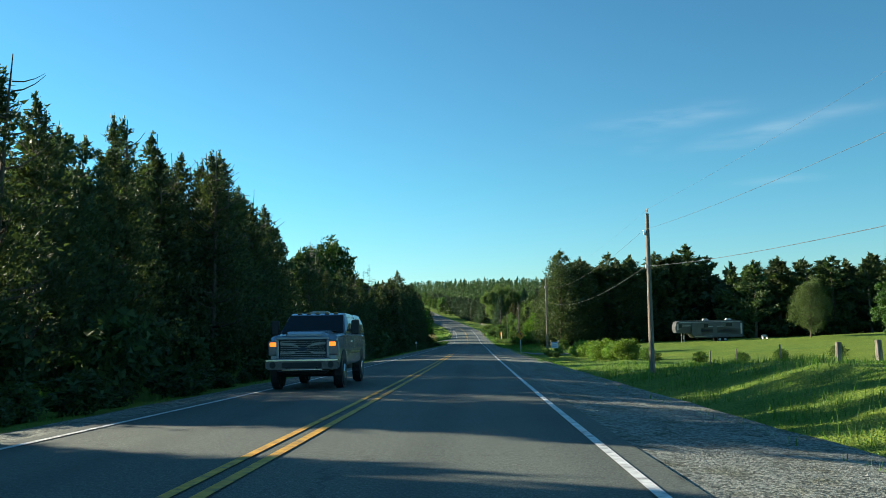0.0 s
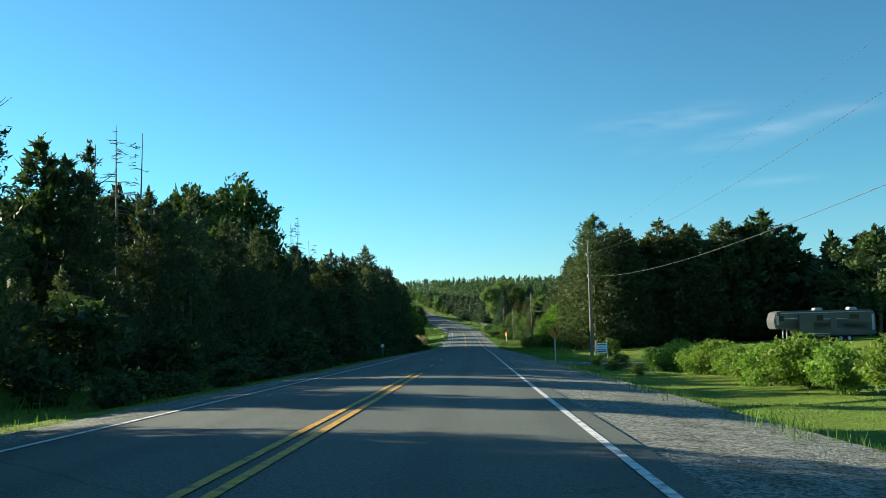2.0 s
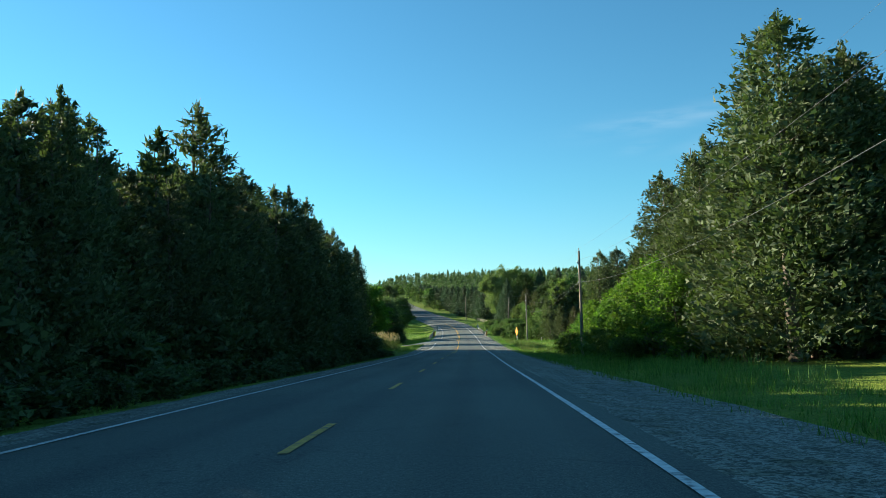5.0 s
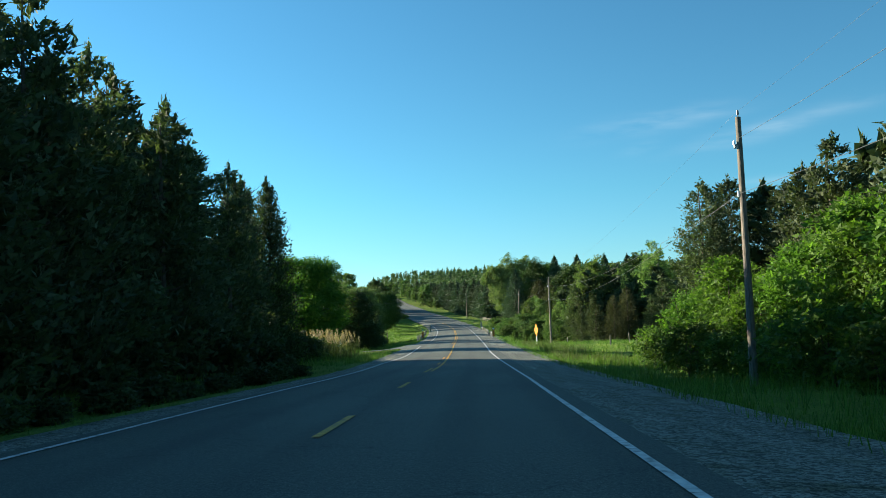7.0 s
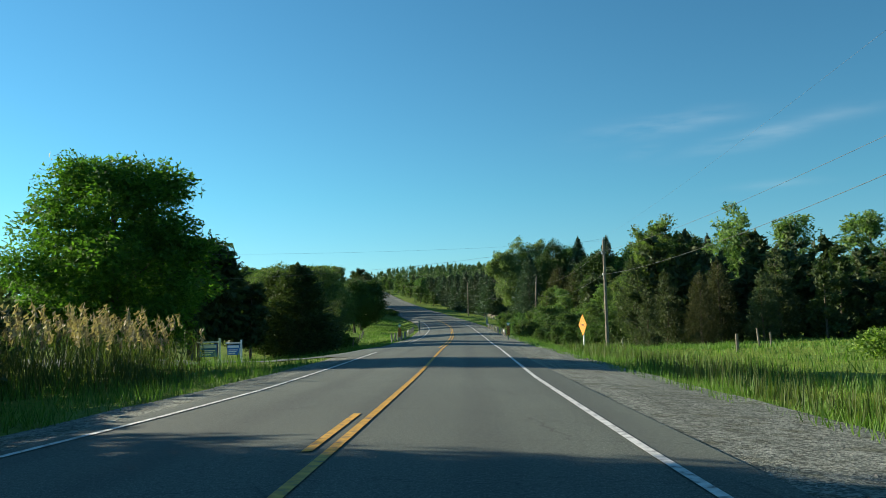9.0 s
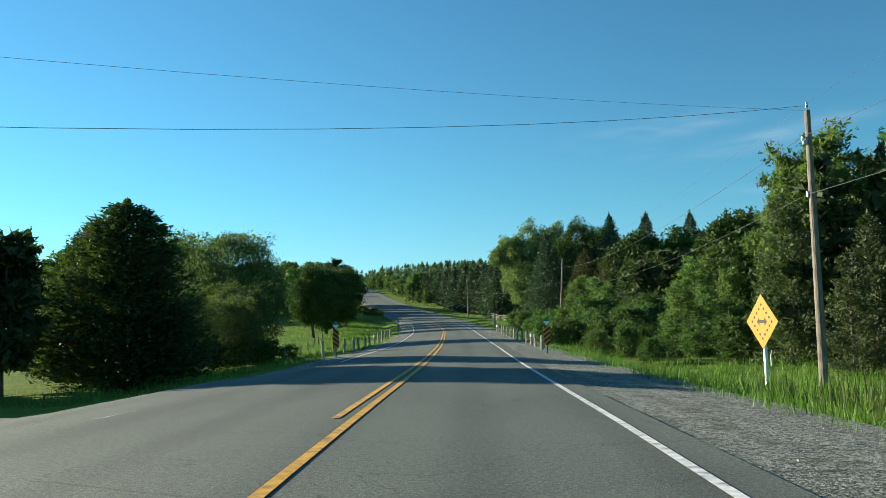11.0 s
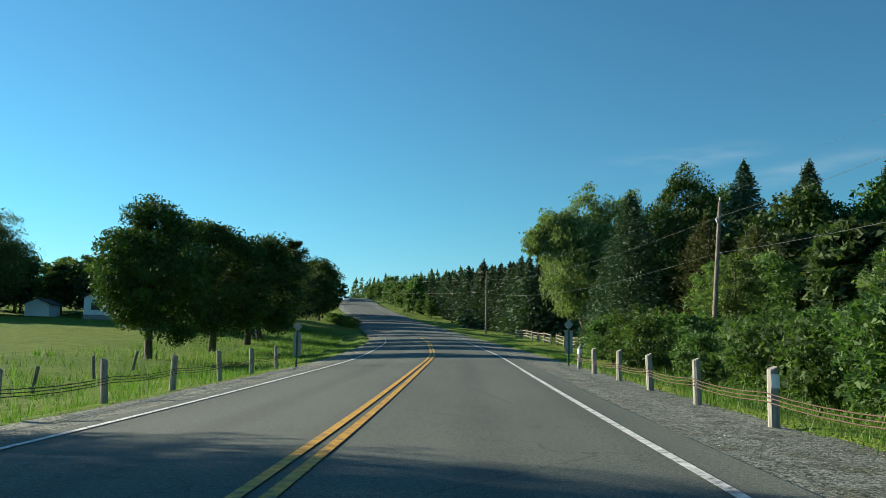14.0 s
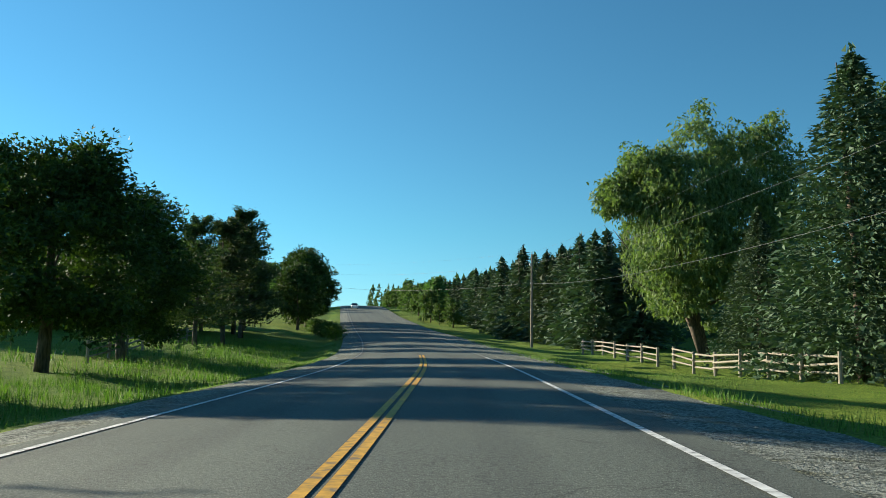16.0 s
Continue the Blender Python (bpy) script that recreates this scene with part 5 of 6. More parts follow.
def checker_diamond(x, y, turn):
    z = float(H(x, y)) - 0.3
    e = thing("checkered_sign", "tall amber diamond sign with dark checks and a double arrow", "road sign", (x, y, z), turn)
    c, r = 2.55, 0.86
    part("post", box(bmesh.new(), -0.05, 0.05, 0.015, 0.11, 0, 3.1, 0.008), e, "white painted square post", WHITE_PAINT)
    p = part("plate", plate([(0, c + r), (-r, c), (0, c - r), (r, c)], 0.0, 0.012), e, "amber reflective plate", YELLOW)
    step = r / 6.5
    for i in range(-5, 6):
        for j in range(-5, 6):
            if abs(i) + abs(j) > 5 or abs(i) + abs(j) < 4 or (i + j) % 2:
                continue
            q, w = (i * step, c + j * step), step * 0.36
            part("check", plate([(q[0] + w * math.cos(k * math.pi / 3), q[1] + w * math.sin(k * math.pi / 3)) for k in range(6)], -0.004, 0.0), p, "dark round check", BLACK)
    s = 0.28
    part("arrow", plate([(-s, c), (-s * 0.5, c + 0.13), (-s * 0.5, c + 0.05), (s * 0.5, c + 0.05), (s * 0.5, c + 0.13), (s, c), (s * 0.5, c - 0.13), (s * 0.5, c - 0.05), (-s * 0.5, c - 0.05), (-s * 0.5, c - 0.13)], -0.004, 0.0), p, "black double arrow", BLACK)
    return e


checker_diamond(9.3, 278.5, -76)


def curve_sign(x, y):
    z = float(H(x, y)) - 0.3
    e = thing("curve_sign", "yellow diamond curve warning sign on a steel post", "road sign", (x, y, z))
    c, r = 2.6, 0.54
    part("post", box(bmesh.new(), -0.04, 0.04, 0.012, 0.07, 0, 2.9, 0.006), e, "steel sign post", STEEL)
    p = part("plate", plate([(0, c + r), (-r, c), (0, c - r), (r, c)], 0.0, 0.01), e, "yellow plate", YELLOW)
    part("arrow", plate([(0.1, c - 0.26), (0.1, c - 0.02), (-0.04, c + 0.08), (-0.04, c + 0.16), (-0.12, c + 0.16), (0.0, c + 0.32), (0.12, c + 0.16), (0.05, c + 0.16), (0.05, c + 0.11), (0.19, c + 0.01), (0.19, c - 0.26)], -0.004, 0.0), p, "black bent arrow", BLACK)
    part("back", plate([(0, c + r), (-r, c), (0, c - r), (r, c)], 0.011, 0.015), p, "grey back of the plate", GREY_BACK)
    return e


curve_sign(5.9, 106.4)


def hanging_sign(x, y, turn):
    z = float(H(x, y)) - 0.2
    e = thing("estate_sign", "white post with a hanging blue panel of unreadable lines", "sign", (x, y, z), turn, "estate signs")
    part("post", box(bmesh.new(), 0.5, 0.6, -0.05, 0.05, 0, 1.75, 0.008), e, "white post", WHITE_PAINT)
    part("arm", box(bmesh.new(), -0.6, 0.5, -0.035, 0.035, 1.5, 1.58, 0.006), e, "white arm", WHITE_PAINT)
    p = part("panel", box(bmesh.new(), -0.5, 0.42, -0.012, 0.012, 0.75, 1.42, 0.004), e, "blue panel", BLUE)
    part("heading", box(bmesh.new(), -0.46, 0.38, -0.018, -0.013, 1.22, 1.38), p, "white heading bar", WHITE_SIGN)
    for k in range(3):
        part("line", box(bmesh.new(), -0.4, 0.1 + 0.1 * k, -0.018, -0.013, 0.84 + 0.11 * k, 0.89 + 0.11 * k), p, "white bar", WHITE_SIGN)
    return e


hanging_sign(-13.8, 255.3, 12)
hanging_sign(-15.4, 266.0, -15)
e = thing("notice_board", "tilted white notice board of unreadable lines on two posts", "sign", (11.7, 124.2, float(H(11.7, 124.2)) - 0.2), 14)
for x in (-0.55, 0.55):
    part("post", box(bmesh.new(), x - 0.045, x + 0.045, -0.04, 0.04, 0, 1.75, 0.008), e, "grey wooden post", GREY_WOOD)
p = part("panel", box(bmesh.new(), -0.5, 0.5, -0.015, 0.015, 0.6, 1.5, 0.004), e, "white panel", WHITE_SIGN)
for k, (w, h) in enumerate(((0.4, 0.12), (0.42, 0.05), (0.3, 0.05), (0.42, 0.1))):
    part("line", box(bmesh.new(), -w, w, -0.021, -0.016, 0.72 + 0.2 * k, 0.72 + 0.2 * k + h), p, "dark blue bar", BLUE)

# mailbox
e = thing("mailbox", "white metal mailbox on a short wooden post", "mailbox", (-8.3, 128.8, float(H(-8.3, 128.8)) - 0.2))
part("post", box(bmesh.new(), -0.06, 0.06, -0.06, 0.06, 0, 1.2, 0.01), e, "wooden post", GREY_WOOD)
bm = box(bmesh.new(), -0.14, 0.14, -0.3, 0.3, 1.2, 1.32)
rod(bm, (0, -0.3, 1.32), (0, 0.3, 1.32), 0.14, 0.14, 16)
b = part("box", bm, e, "white metal box", WHITE_PAINT)
part("door", rod(bmesh.new(), (0, -0.315, 1.3), (0, -0.303, 1.3), 0.125, 0.125, 16), b, "white front flap", WHITE_PAINT)
part("flag", box(bmesh.new(), 0.145, 0.155, -0.05, 0.02, 1.3, 1.5), b, "small red flag", flat("flag_red", (0.5, 0.03, 0.02), 0.5))

# ---- fences ----
RAIL_WOOD = bark("split_rail_wood", (0.17, 0.145, 0.11), (0.36, 0.32, 0.26))


def rail_fence(a, b, spacing, label):
    a, b = Vector(a), Vector(b)
    e = thing("rail_fence", label, "fence", (a.x, a.y, float(H(a.x, a.y))), group="rail fences")
    n = max(1, round((b - a).length / spacing))
    g = random.Random(int(a.y))
    pts = []
    for i in range(n + 1):
        p = a.lerp(b, i / n)
        z = float(H(p.x, p.y)) - e.location.z
        pts.append((p.x - a.x, p.y - a.y, z))
        h = g.uniform(1.2, 1.32)
        part("post", rod(bmesh.new(), (pts[-1][0], pts[-1][1], z - 0.3), (pts[-1][0] + g.uniform(-0.03, 0.03), pts[-1][1], z + h), 0.1, 0.085, 8), e, mat=RAIL_WOOD)
    for i, (p, q) in enumerate(zip(pts, pts[1:])):
        d = Vector((q[0] - p[0], q[1] - p[1], 0)).normalized() * 0.12
        for k, h in enumerate((0.38, 0.72, 1.06)):
            o = (0.06 if i % 2 else -0.06)
            za, zb = h + g.uniform(-0.07, 0.07), h + g.uniform(-0.07, 0.07)
            if i == 0:
                za += 0.12
            part("rail", rod(bmesh.new(), (p[0] + o - d.x, p[1] - d.y, p[2] + za), (q[0] + o + d.x, q[1] + d.y, q[2] + zb), g.uniform(0.045, 0.06), g.uniform(0.04, 0.055), 6), e, mat=RAIL_WOOD)
    return e


rail_fence((7.3, 409.6, 0), (10.5, 392.4, 0), 2.9, "weathered split-rail fence on a mown lawn")
rail_fence((11.3, 387.6, 0), (14.6, 369.5, 0), 2.9, "weathered split-rail fence on a mown lawn")
rail_fence((3.7, 431.4, 0), (6.9, 413.0, 0), 2.9, "weathered split-rail fence on a mown lawn")
rail_fence((-31.5, 436, 0), (-24.5, 402, 0), 4.2, "old rail fence below dark pines")


def field_post(x, y, h, r, lean=0.0, label="short dark wooden field post in grass"):
    e = thing("field_post", label, "post", (x, y, float(H(x, y)) - 0.25), 0, "field posts")
    part("post", rod(bmesh.new(), (0, 0, 0), (lean * h, 0.02, h + 0.25), r, r * 0.85, 8), e, mat=POLE_WOOD)


for x, y, h, r, lean in ((12.5, 30.2, 0.75, 0.13, 0.02), (15.4, 33.5, 0.85, 0.14, -0.03), (13.5, 45, 0.9, 0.05, 0), (14, 52, 0.9, 0.05, 0.05), (13.6, 39, 0.9, 0.045, 0), (19.8, 268, 1.3, 0.07, -0.1), (20.9, 269, 1.1, 0.07, 0.0), (16.5, 262, 1.1, 0.1, 0),
                         (-15.2, 322, 1.0, 0.08, 0.1), (-15.8, 328, 1.0, 0.08, -0.15), (-16.2, 334, 0.95, 0.08, 0.05), (-16.6, 340, 1.0, 0.08, -0.05), (-17.2, 346, 1.0, 0.08, 0.2), (-17.6, 352, 1.0, 0.08, -0.1), (-18.4, 358, 1.0, 0.08, 0.25),
                         (18.5, 245.6, 1.2, 0.05, 0), (22.5, 244, 1.2, 0.05, 0), (27, 242.4, 1.2, 0.05, 0)):
    field_post(x, y, h, r, lean)
e = thing("stump", "pale broken birch stump in tall grass", "stump", (15.3, 295.5, float(H(15.3, 295.5)) - 0.2))
part("trunk", mesh_from("trunk", *tube_arrays([(0, 0, 0), (0.02, 0, 0.5), (0.0, 0.02, 0.85), (0.04, 0, 1.15)], [0.09, 0.075, 0.065, 0.03], 8), flat("birch_bark", (0.42, 0.4, 0.35), 0.8, 0, 0.3)), e)

# ---- house and shed across the field ----
SIDING = flat("white_siding", (0.72, 0.73, 0.74), 0.6, 0, 0.06, 2)
ROOF = flat("dark_shingles", (0.09, 0.08, 0.075), 0.9, 0, 0.3, 5)
GLASS = flat("window_glass", (0.03, 0.035, 0.04), 0.08)
DARK_PANE = flat("dark_pane", (0.012, 0.014, 0.018), 0.25)


def house(x, y, turn, w, d, wall, ridge, label, windows=True):
    e = thing("house" if windows else "shed", label, "house" if windows else "shed", (x, y, float(H(x, y)) - 0.1), turn)
    bm = bmesh.new()
    pts = [(-w / 2, 0), (w / 2, 0), (w / 2, wall), (0, ridge), (-w / 2, wall)]
    f0 = [bm.verts.new((px, -d / 2, pz)) for px, pz in pts]
    f1 = [bm.verts.new((px, d / 2, pz)) for px, pz in pts]
    bm.faces.new(f0)
    bm.faces.new(f1[::-1])
    for i in range(5):
        j = (i + 1) % 5
        bm.faces.new((f0[j], f0[i], f1[i], f1[j]))
    part("wall", bm, e, "white siding wall", SIDING)
    for s in (-1, 1):
        bm = bmesh.new()
        a, b = Vector((s * (w / 2 + 0.35), 0, wall - 0.35 * (ridge - wall) / (w / 2))), Vector((0, 0, ridge))
        v = [bm.verts.new((p.x, yy, p.z + dz)) for dz in (0.03, 0.15) for p in (a, b) for yy in (-d / 2 - 0.35, d / 2 + 0.35)]
        for q in ((0, 1, 3, 2), (4, 6, 7, 5), (0, 4, 5, 1), (2, 3, 7, 6), (0, 2, 6, 4), (1, 5, 7, 3)):
            bm.faces.new([v[i] for i in q])
        bmesh.ops.recalc_face_normals(bm, faces=bm.faces)
        part("roof", bm, e, "dark shingle roof slope", ROOF)
    if windows:
        for cx, cz, ww, wh in ((-0.9, 1.6, 1.4, 1.0), (1.2, 1.6, 0.8, 1.0)):
            fr = part("window", box(bmesh.new(), cx - ww / 2 - 0.08, cx + ww / 2 + 0.08, -d / 2 - 0.05, -d / 2 + 0.02, cz - wh / 2 - 0.08, cz + wh / 2 + 0.08, 0.01), e, "white window frame", WHITE_PAINT)
            part("pane", box(bmesh.new(), cx - ww / 2, cx + ww / 2, -d / 2 - 0.06, -d / 2 - 0.052, cz - wh / 2, cz + wh / 2), fr, "dark window pane", DARK_PANE)
        part("foundation", box(bmesh.new(), -w / 2 - 0.05, w / 2 + 0.05, -d / 2 - 0.05, d / 2 + 0.05, -0.4, 0.45), e, "grey block base", flat("concrete", (0.25, 0.24, 0.23), 0.9))
        part("chimney", box(bmesh.new(), 0.6, 1.2, 0.5, 1.1, ridge - 0.6, ridge + 0.7, 0.02), e, "grey chimney", flat("chimney_block", (0.3, 0.28, 0.27), 0.9))
    return e


house(-54, 436, 8, 5.2, 7.5, 2.8, 4.1, "small white farmhouse with a dark gabled roof")
house(-64.5, 437, 5, 3.4, 4.0, 1.8, 2.5, "low white shed beside the farmhouse", False)
house(37, 424, -20, 9, 7.0, 2.9, 4.6, "pale house glimpsed through spruces")

# ---- travel trailer on the lawn ----
RV_WHITE = flat("trailer_grey", (0.085, 0.088, 0.09), 0.4, 0, 0.06, 2)
RV_TAN = flat("trailer_tan", (0.055, 0.053, 0.05), 0.35, 0, 0.08, 2)
RV_LIGHT = flat("trailer_white", (0.42, 0.42, 0.41), 0.4, 0, 0.06, 2)
RV_DARK = flat("trailer_dark", (0.06, 0.06, 0.065), 0.3)
RUBBER = flat("rubber", (0.02, 0.02, 0.02), 0.9)


def side_loft(profile, y0, y1, bevel=0.06):
    """A body from a side profile in x-z, between two depths, with softened edges."""
    bm = plate(profile, y0, y1)
    bmesh.ops.bevel(bm, geom=[e for e in bm.edges], offset=bevel, segments=2, affect="EDGES", clamp_overlap=True)
    return bm


tx, ty = 38.0, 141.8
e = thing("travel_trailer", "long grey and tan fifth-wheel travel trailer parked by the wood", "trailer", (tx, ty, float(H(tx, ty))), 1)
body = part("body", side_loft([(-5.3, 1.5), (-5.45, 2.3), (-5.2, 3.25), (-4.6, 3.4), (5.0, 3.4), (5.35, 3.1), (5.4, 0.7), (-2.6, 0.7), (-3.0, 1.35)], -1.2, 1.2, 0.1), e, "grey fibreglass body", RV_WHITE)
for pts, m, l in (([(-5.0, 1.7), (-4.3, 1.62), (-1.0, 1.2), (1.0, 1.5), (4.9, 1.1), (4.9, 2.0), (2.0, 2.35), (-1.0, 2.2), (-4.2, 2.5)], RV_TAN, "tan swoosh band"),
                  ([(-4.0, 1.75), (-0.8, 1.45), (0.9, 1.8), (0.4, 2.05), (-3.6, 2.15)], RV_DARK, "dark swoosh"), ([(1.4, 1.6), (4.4, 1.35), (4.4, 1.85), (2.2, 2.1)], RV_DARK, "dark swoosh")):
    part("graphic", plate(pts, -1.212, -1.204), body, l, m)
for x0, x1, z0, z1 in ((-4.7, 4.9, 3.12, 3.22), (-4.3, -1.6, 2.55, 2.66), (-0.2, 2.4, 2.42, 2.52), (-5.2, -4.95, 1.9, 2.9), (4.95, 5.2, 1.2, 2.9), (-2.4, 0.4, 0.86, 0.98)):
    part("stripe", plate([(x0, z0), (x1, z0 + 0.05), (x1, z1), (x0, z1)], -1.222, -1.214), body, "white stripe", RV_LIGHT)
for x0, x1, z0, z1 in ((-4.9, -4.4, 2.3, 2.9), (-0.9, -0.2, 2.3, 2.9), (2.6, 3.6, 2.45, 2.95)):
    part("window", box(bmesh.new(), x0, x1, -1.225, -1.21, z0, z1, 0.005), body, "dark tinted window", GLASS)
part("door", box(bmesh.new(), 0.55, 1.2, -1.225, -1.21, 0.85, 2.75, 0.005), body, "grey entry door", RV_WHITE)
part("slide_out", side_loft([(-2.9, 1.0), (-2.9, 2.95), (-1.4, 2.95), (-1.4, 1.0)], -1.55, -1.15, 0.05), body, "slide-out box", RV_WHITE)
for x in (-0.3, 3.4):
    part("air_conditioner", side_loft([(x - 0.5, 3.38), (x - 0.4, 3.7), (x + 0.3, 3.7), (x + 0.5, 3.38)], -0.4, 0.4, 0.05), body, "white roof air conditioner", RV_LIGHT)
for x in (1.6, 2.5):
    for s in (-1, 1):
        w = part("wheel", rod(bmesh.new(), (x, s * 1.12, 0.38), (x, s * 0.86, 0.38), 0.38, 0.38, 20), e, "black tyre", RUBBER)
        part("rim", rod(bmesh.new(), (x, s * 1.13, 0.38), (x, s * 1.121, 0.38), 0.2, 0.2, 14), w, "steel rim", STEEL)
for x in (-4.4, -4.0):
    part("landing_leg", box(bmesh.new(), x - 0.05, x + 0.05, -0.8, -0.7, 0, 1.5), e, "steel landing leg", STEEL)
e = thing("garden_bench", "small pale bench at the lawn's edge", "bench", (44.2, 133, float(H(44.2, 133))), 20)
BENCH = flat("bench_paint", (0.4, 0.4, 0.38), 0.6)
part("seat", box(bmesh.new(), -0.45, 0.45, -0.2, 0.2, 0.36, 0.4, 0.01), e, mat=BENCH)
part("backrest", box(bmesh.new(), -0.45, 0.45, 0.17, 0.21, 0.4, 0.66, 0.01), e, mat=BENCH)
for x in (-0.4, 0.4):
    part("leg", box(bmesh.new(), x - 0.03, x + 0.03, -0.18, 0.18, 0, 0.36, 0.01), e, mat=BENCH)

# ---- oncoming pickup truck ----
PAINT = flat("truck_paint", (0.2, 0.245, 0.295), 0.22, 0.45, 0.04, 2)
TINTED = flat("tinted_glass", (0.008, 0.009, 0.012), 0.06)
TINTED.node_tree.nodes["Principled BSDF"].inputs["Specular IOR Level"].default_value = 0.18
CHROME = flat("chrome", (0.6, 0.6, 0.62), 0.15, 1.0, 0.03)
TRIM = flat("black_trim", (0.018, 0.018, 0.02), 0.5)
AMBER = flat("amber_lens", (0.8, 0.22, 0.03), 0.25)
an = AMBER.node_tree.nodes["Principled BSDF"]
an.inputs["Emission Color"].default_value, an.inputs["Emission Strength"].default_value = (1.0, 0.2, 0.02, 1), 0.7
LENS = flat("lamp_lens", (0.16, 0.17, 0.18), 0.12)


def wheel(parent, x, y, r, w, side):
    bm = rod(bmesh.new(), (x - w / 2, y, r), (x + w / 2, y, r), r, r, 28)
    bmesh.ops.bevel(bm, geom=[e for e in bm.edges if len(e.link_faces) == 2 and any(len(f.verts) > 8 for f in e.link_faces)], offset=0.05, segments=2, affect="EDGES")
    t = part("wheel", bm, parent, "black rubber tyre", RUBBER)
    o = x + side * (w / 2 + 0.004)
    part("rim", rod(bmesh.new(), (o - 0.01, y, r), (o + 0.012 * side, y, r), r * 0.58, r * 0.5, 18), t, "bright steel rim", CHROME)


def section(bm, rows):
    """A body lofted through rectangular sections across the car: y, half-width, z low, half-width above, z high."""
    rings = []
    for y, w0, z0, w1, z1 in rows:
        zm = z0 + (z1 - z0) * 0.55
        rings.append([bm.verts.new(p) for p in ((-w0 * 0.94, y, z0), (w0 * 0.94, y, z0), (w0, y, z0 + 0.08), (w0, y, zm), (w1, y, z1 - 0.04), (w1 * 0.93, y, z1), (-w1 * 0.93, y, z1), (-w1, y, z1 - 0.04), (-w0, y, zm), (-w0, y, z0 + 0.08))])
    for a, b in zip(rings, rings[1:]):
        for i in range(10):
            j = (i + 1) % 10
            bm.faces.new((a[i], a[j], b[j], b[i]))
    bm.faces.new(rings[0][::-1])
    bm.faces.new(rings[-1])
    bmesh.ops.recalc_face_normals(bm, faces=bm.faces)
    return bm


ty = 23.8
tx = RX(-2.5, 26)
slope = -math.degrees(math.atan((float(road_z(31)) - float(road_z(25))) / 6.0))
e = new("pickup_truck")
e.empty_display_size = 0.2
e.matrix_basis = pose(tx, ty, float(surface(-2.5, ty)) + 0.01, -slope, 0, 0) @ Matrix.Diagonal((1, 1, 1.07, 1))
tagged(e, "silver pickup truck with a canopy and lit amber lamps", "pickup truck")
body = part("body", section(bmesh.new(), [(0.12, 0.9, 0.55, 0.88, 1.18), (0.3, 0.98, 0.5, 0.94, 1.28), (1.55, 1.0, 0.48, 0.97, 1.36), (1.7, 1.0, 0.48, 0.97, 1.33), (6.0, 1.0, 0.5, 0.97, 1.33), (6.15, 0.98, 0.6, 0.95, 1.3)]), e, "silver painted body", PAINT)
cab = part("cab", section(bmesh.new(), [(1.5, 0.97, 1.26, 0.95, 1.34), (2.25, 0.95, 1.28, 0.83, 1.88), (2.5, 0.95, 1.28, 0.84, 1.93), (3.9, 0.95, 1.28, 0.84, 1.93), (4.02, 0.95, 1.28, 0.84, 1.86)]), e, "silver cab roof and pillars", PAINT)
bm = bmesh.new()
bm.faces.new([bm.verts.new(p) for p in ((-0.92, 1.54, 1.36), (0.92, 1.54, 1.36), (0.8, 2.25, 1.85), (-0.8, 2.25, 1.85))])
bmesh.ops.translate(bm, verts=bm.verts, vec=(0, -0.03, 0.012))
bmesh.ops.solidify(bm, geom=bm.faces[:], thickness=0.008)
part("windscreen", bm, cab, "dark sloping windscreen", TINTED)
for s in (-1, 1):
    for y0, y1, yt0, yt1 in ((1.95, 2.95, 2.45, 2.95), (3.03, 3.9, 3.03, 3.82)):
        bm = bmesh.new()
        bm.faces.new([bm.verts.new(p) for p in ((s * 0.965, y0, 1.4), (s * 0.965, y1, 1.4), (s * 0.875, yt1, 1.82), (s * 0.875, yt0, 1.82))])
        bmesh.ops.solidify(bm, geom=bm.faces[:], thickness=0.01)
        part("side_window", bm, cab, "dark side window", TINTED)
    part("mirror", box(bmesh.new(), s * 1.2 - 0.12, s * 1.2 + 0.12, 1.95, 2.05, 1.32, 1.72, 0.03), cab, "tall black door mirror", TRIM)
    part("mirror_arm", box(bmesh.new(), min(s * 0.9, s * 1.12), max(s * 0.9, s * 1.12), 1.97, 2.03, 1.4, 1.46), cab, "black mirror arm", TRIM)
    part("door_handle", box(bmesh.new(), s * 1.0 - 0.015, s * 1.0 + 0.015, 2.75, 2.92, 1.12, 1.16), body, "chrome door handle", CHROME)
    part("headlight", box(bmesh.new(), s * 0.83 - 0.14, s * 0.83 + 0.14, 0.06, 0.2, 0.78, 1.16, 0.03), body, "clear headlamp", LENS)
    part("turn_lamp", box(bmesh.new(), s * 0.82 - 0.1, s * 0.82 + 0.1, 0.03, 0.075, 1.01, 1.12, 0.02), body, "lit amber turn lamp", AMBER)
    part("wheel_arch", rod(bmesh.new(), (s * 1.005, 1.05, 0.4), (s * 0.8, 1.05, 0.4), 0.52, 0.52, 20), body, "dark wheel arch", TRIM)
    part("wheel_arch", rod(bmesh.new(), (s * 1.005, 4.95, 0.4), (s * 0.8, 4.95, 0.4), 0.52, 0.52, 20), body, "dark wheel arch", TRIM)
    wheel(e, s * 0.88, 1.05, 0.41, 0.28, s)
    wheel(e, s * 0.88, 4.95, 0.41, 0.28, s)
    part("moulding", box(bmesh.new(), s * 1.003 - 0.012, s * 1.003 + 0.012, 1.6, 4.4, 0.8, 0.86), body, "chrome side moulding", CHROME)
part("grille", box(bmesh.new(), -0.66, 0.66, 0.07, 0.14, 0.68, 1.2, 0.02), body, "black grille", TRIM)
DULL = flat("dull_bright_trim", (0.2, 0.21, 0.22), 0.3, 0.7, 0.1)
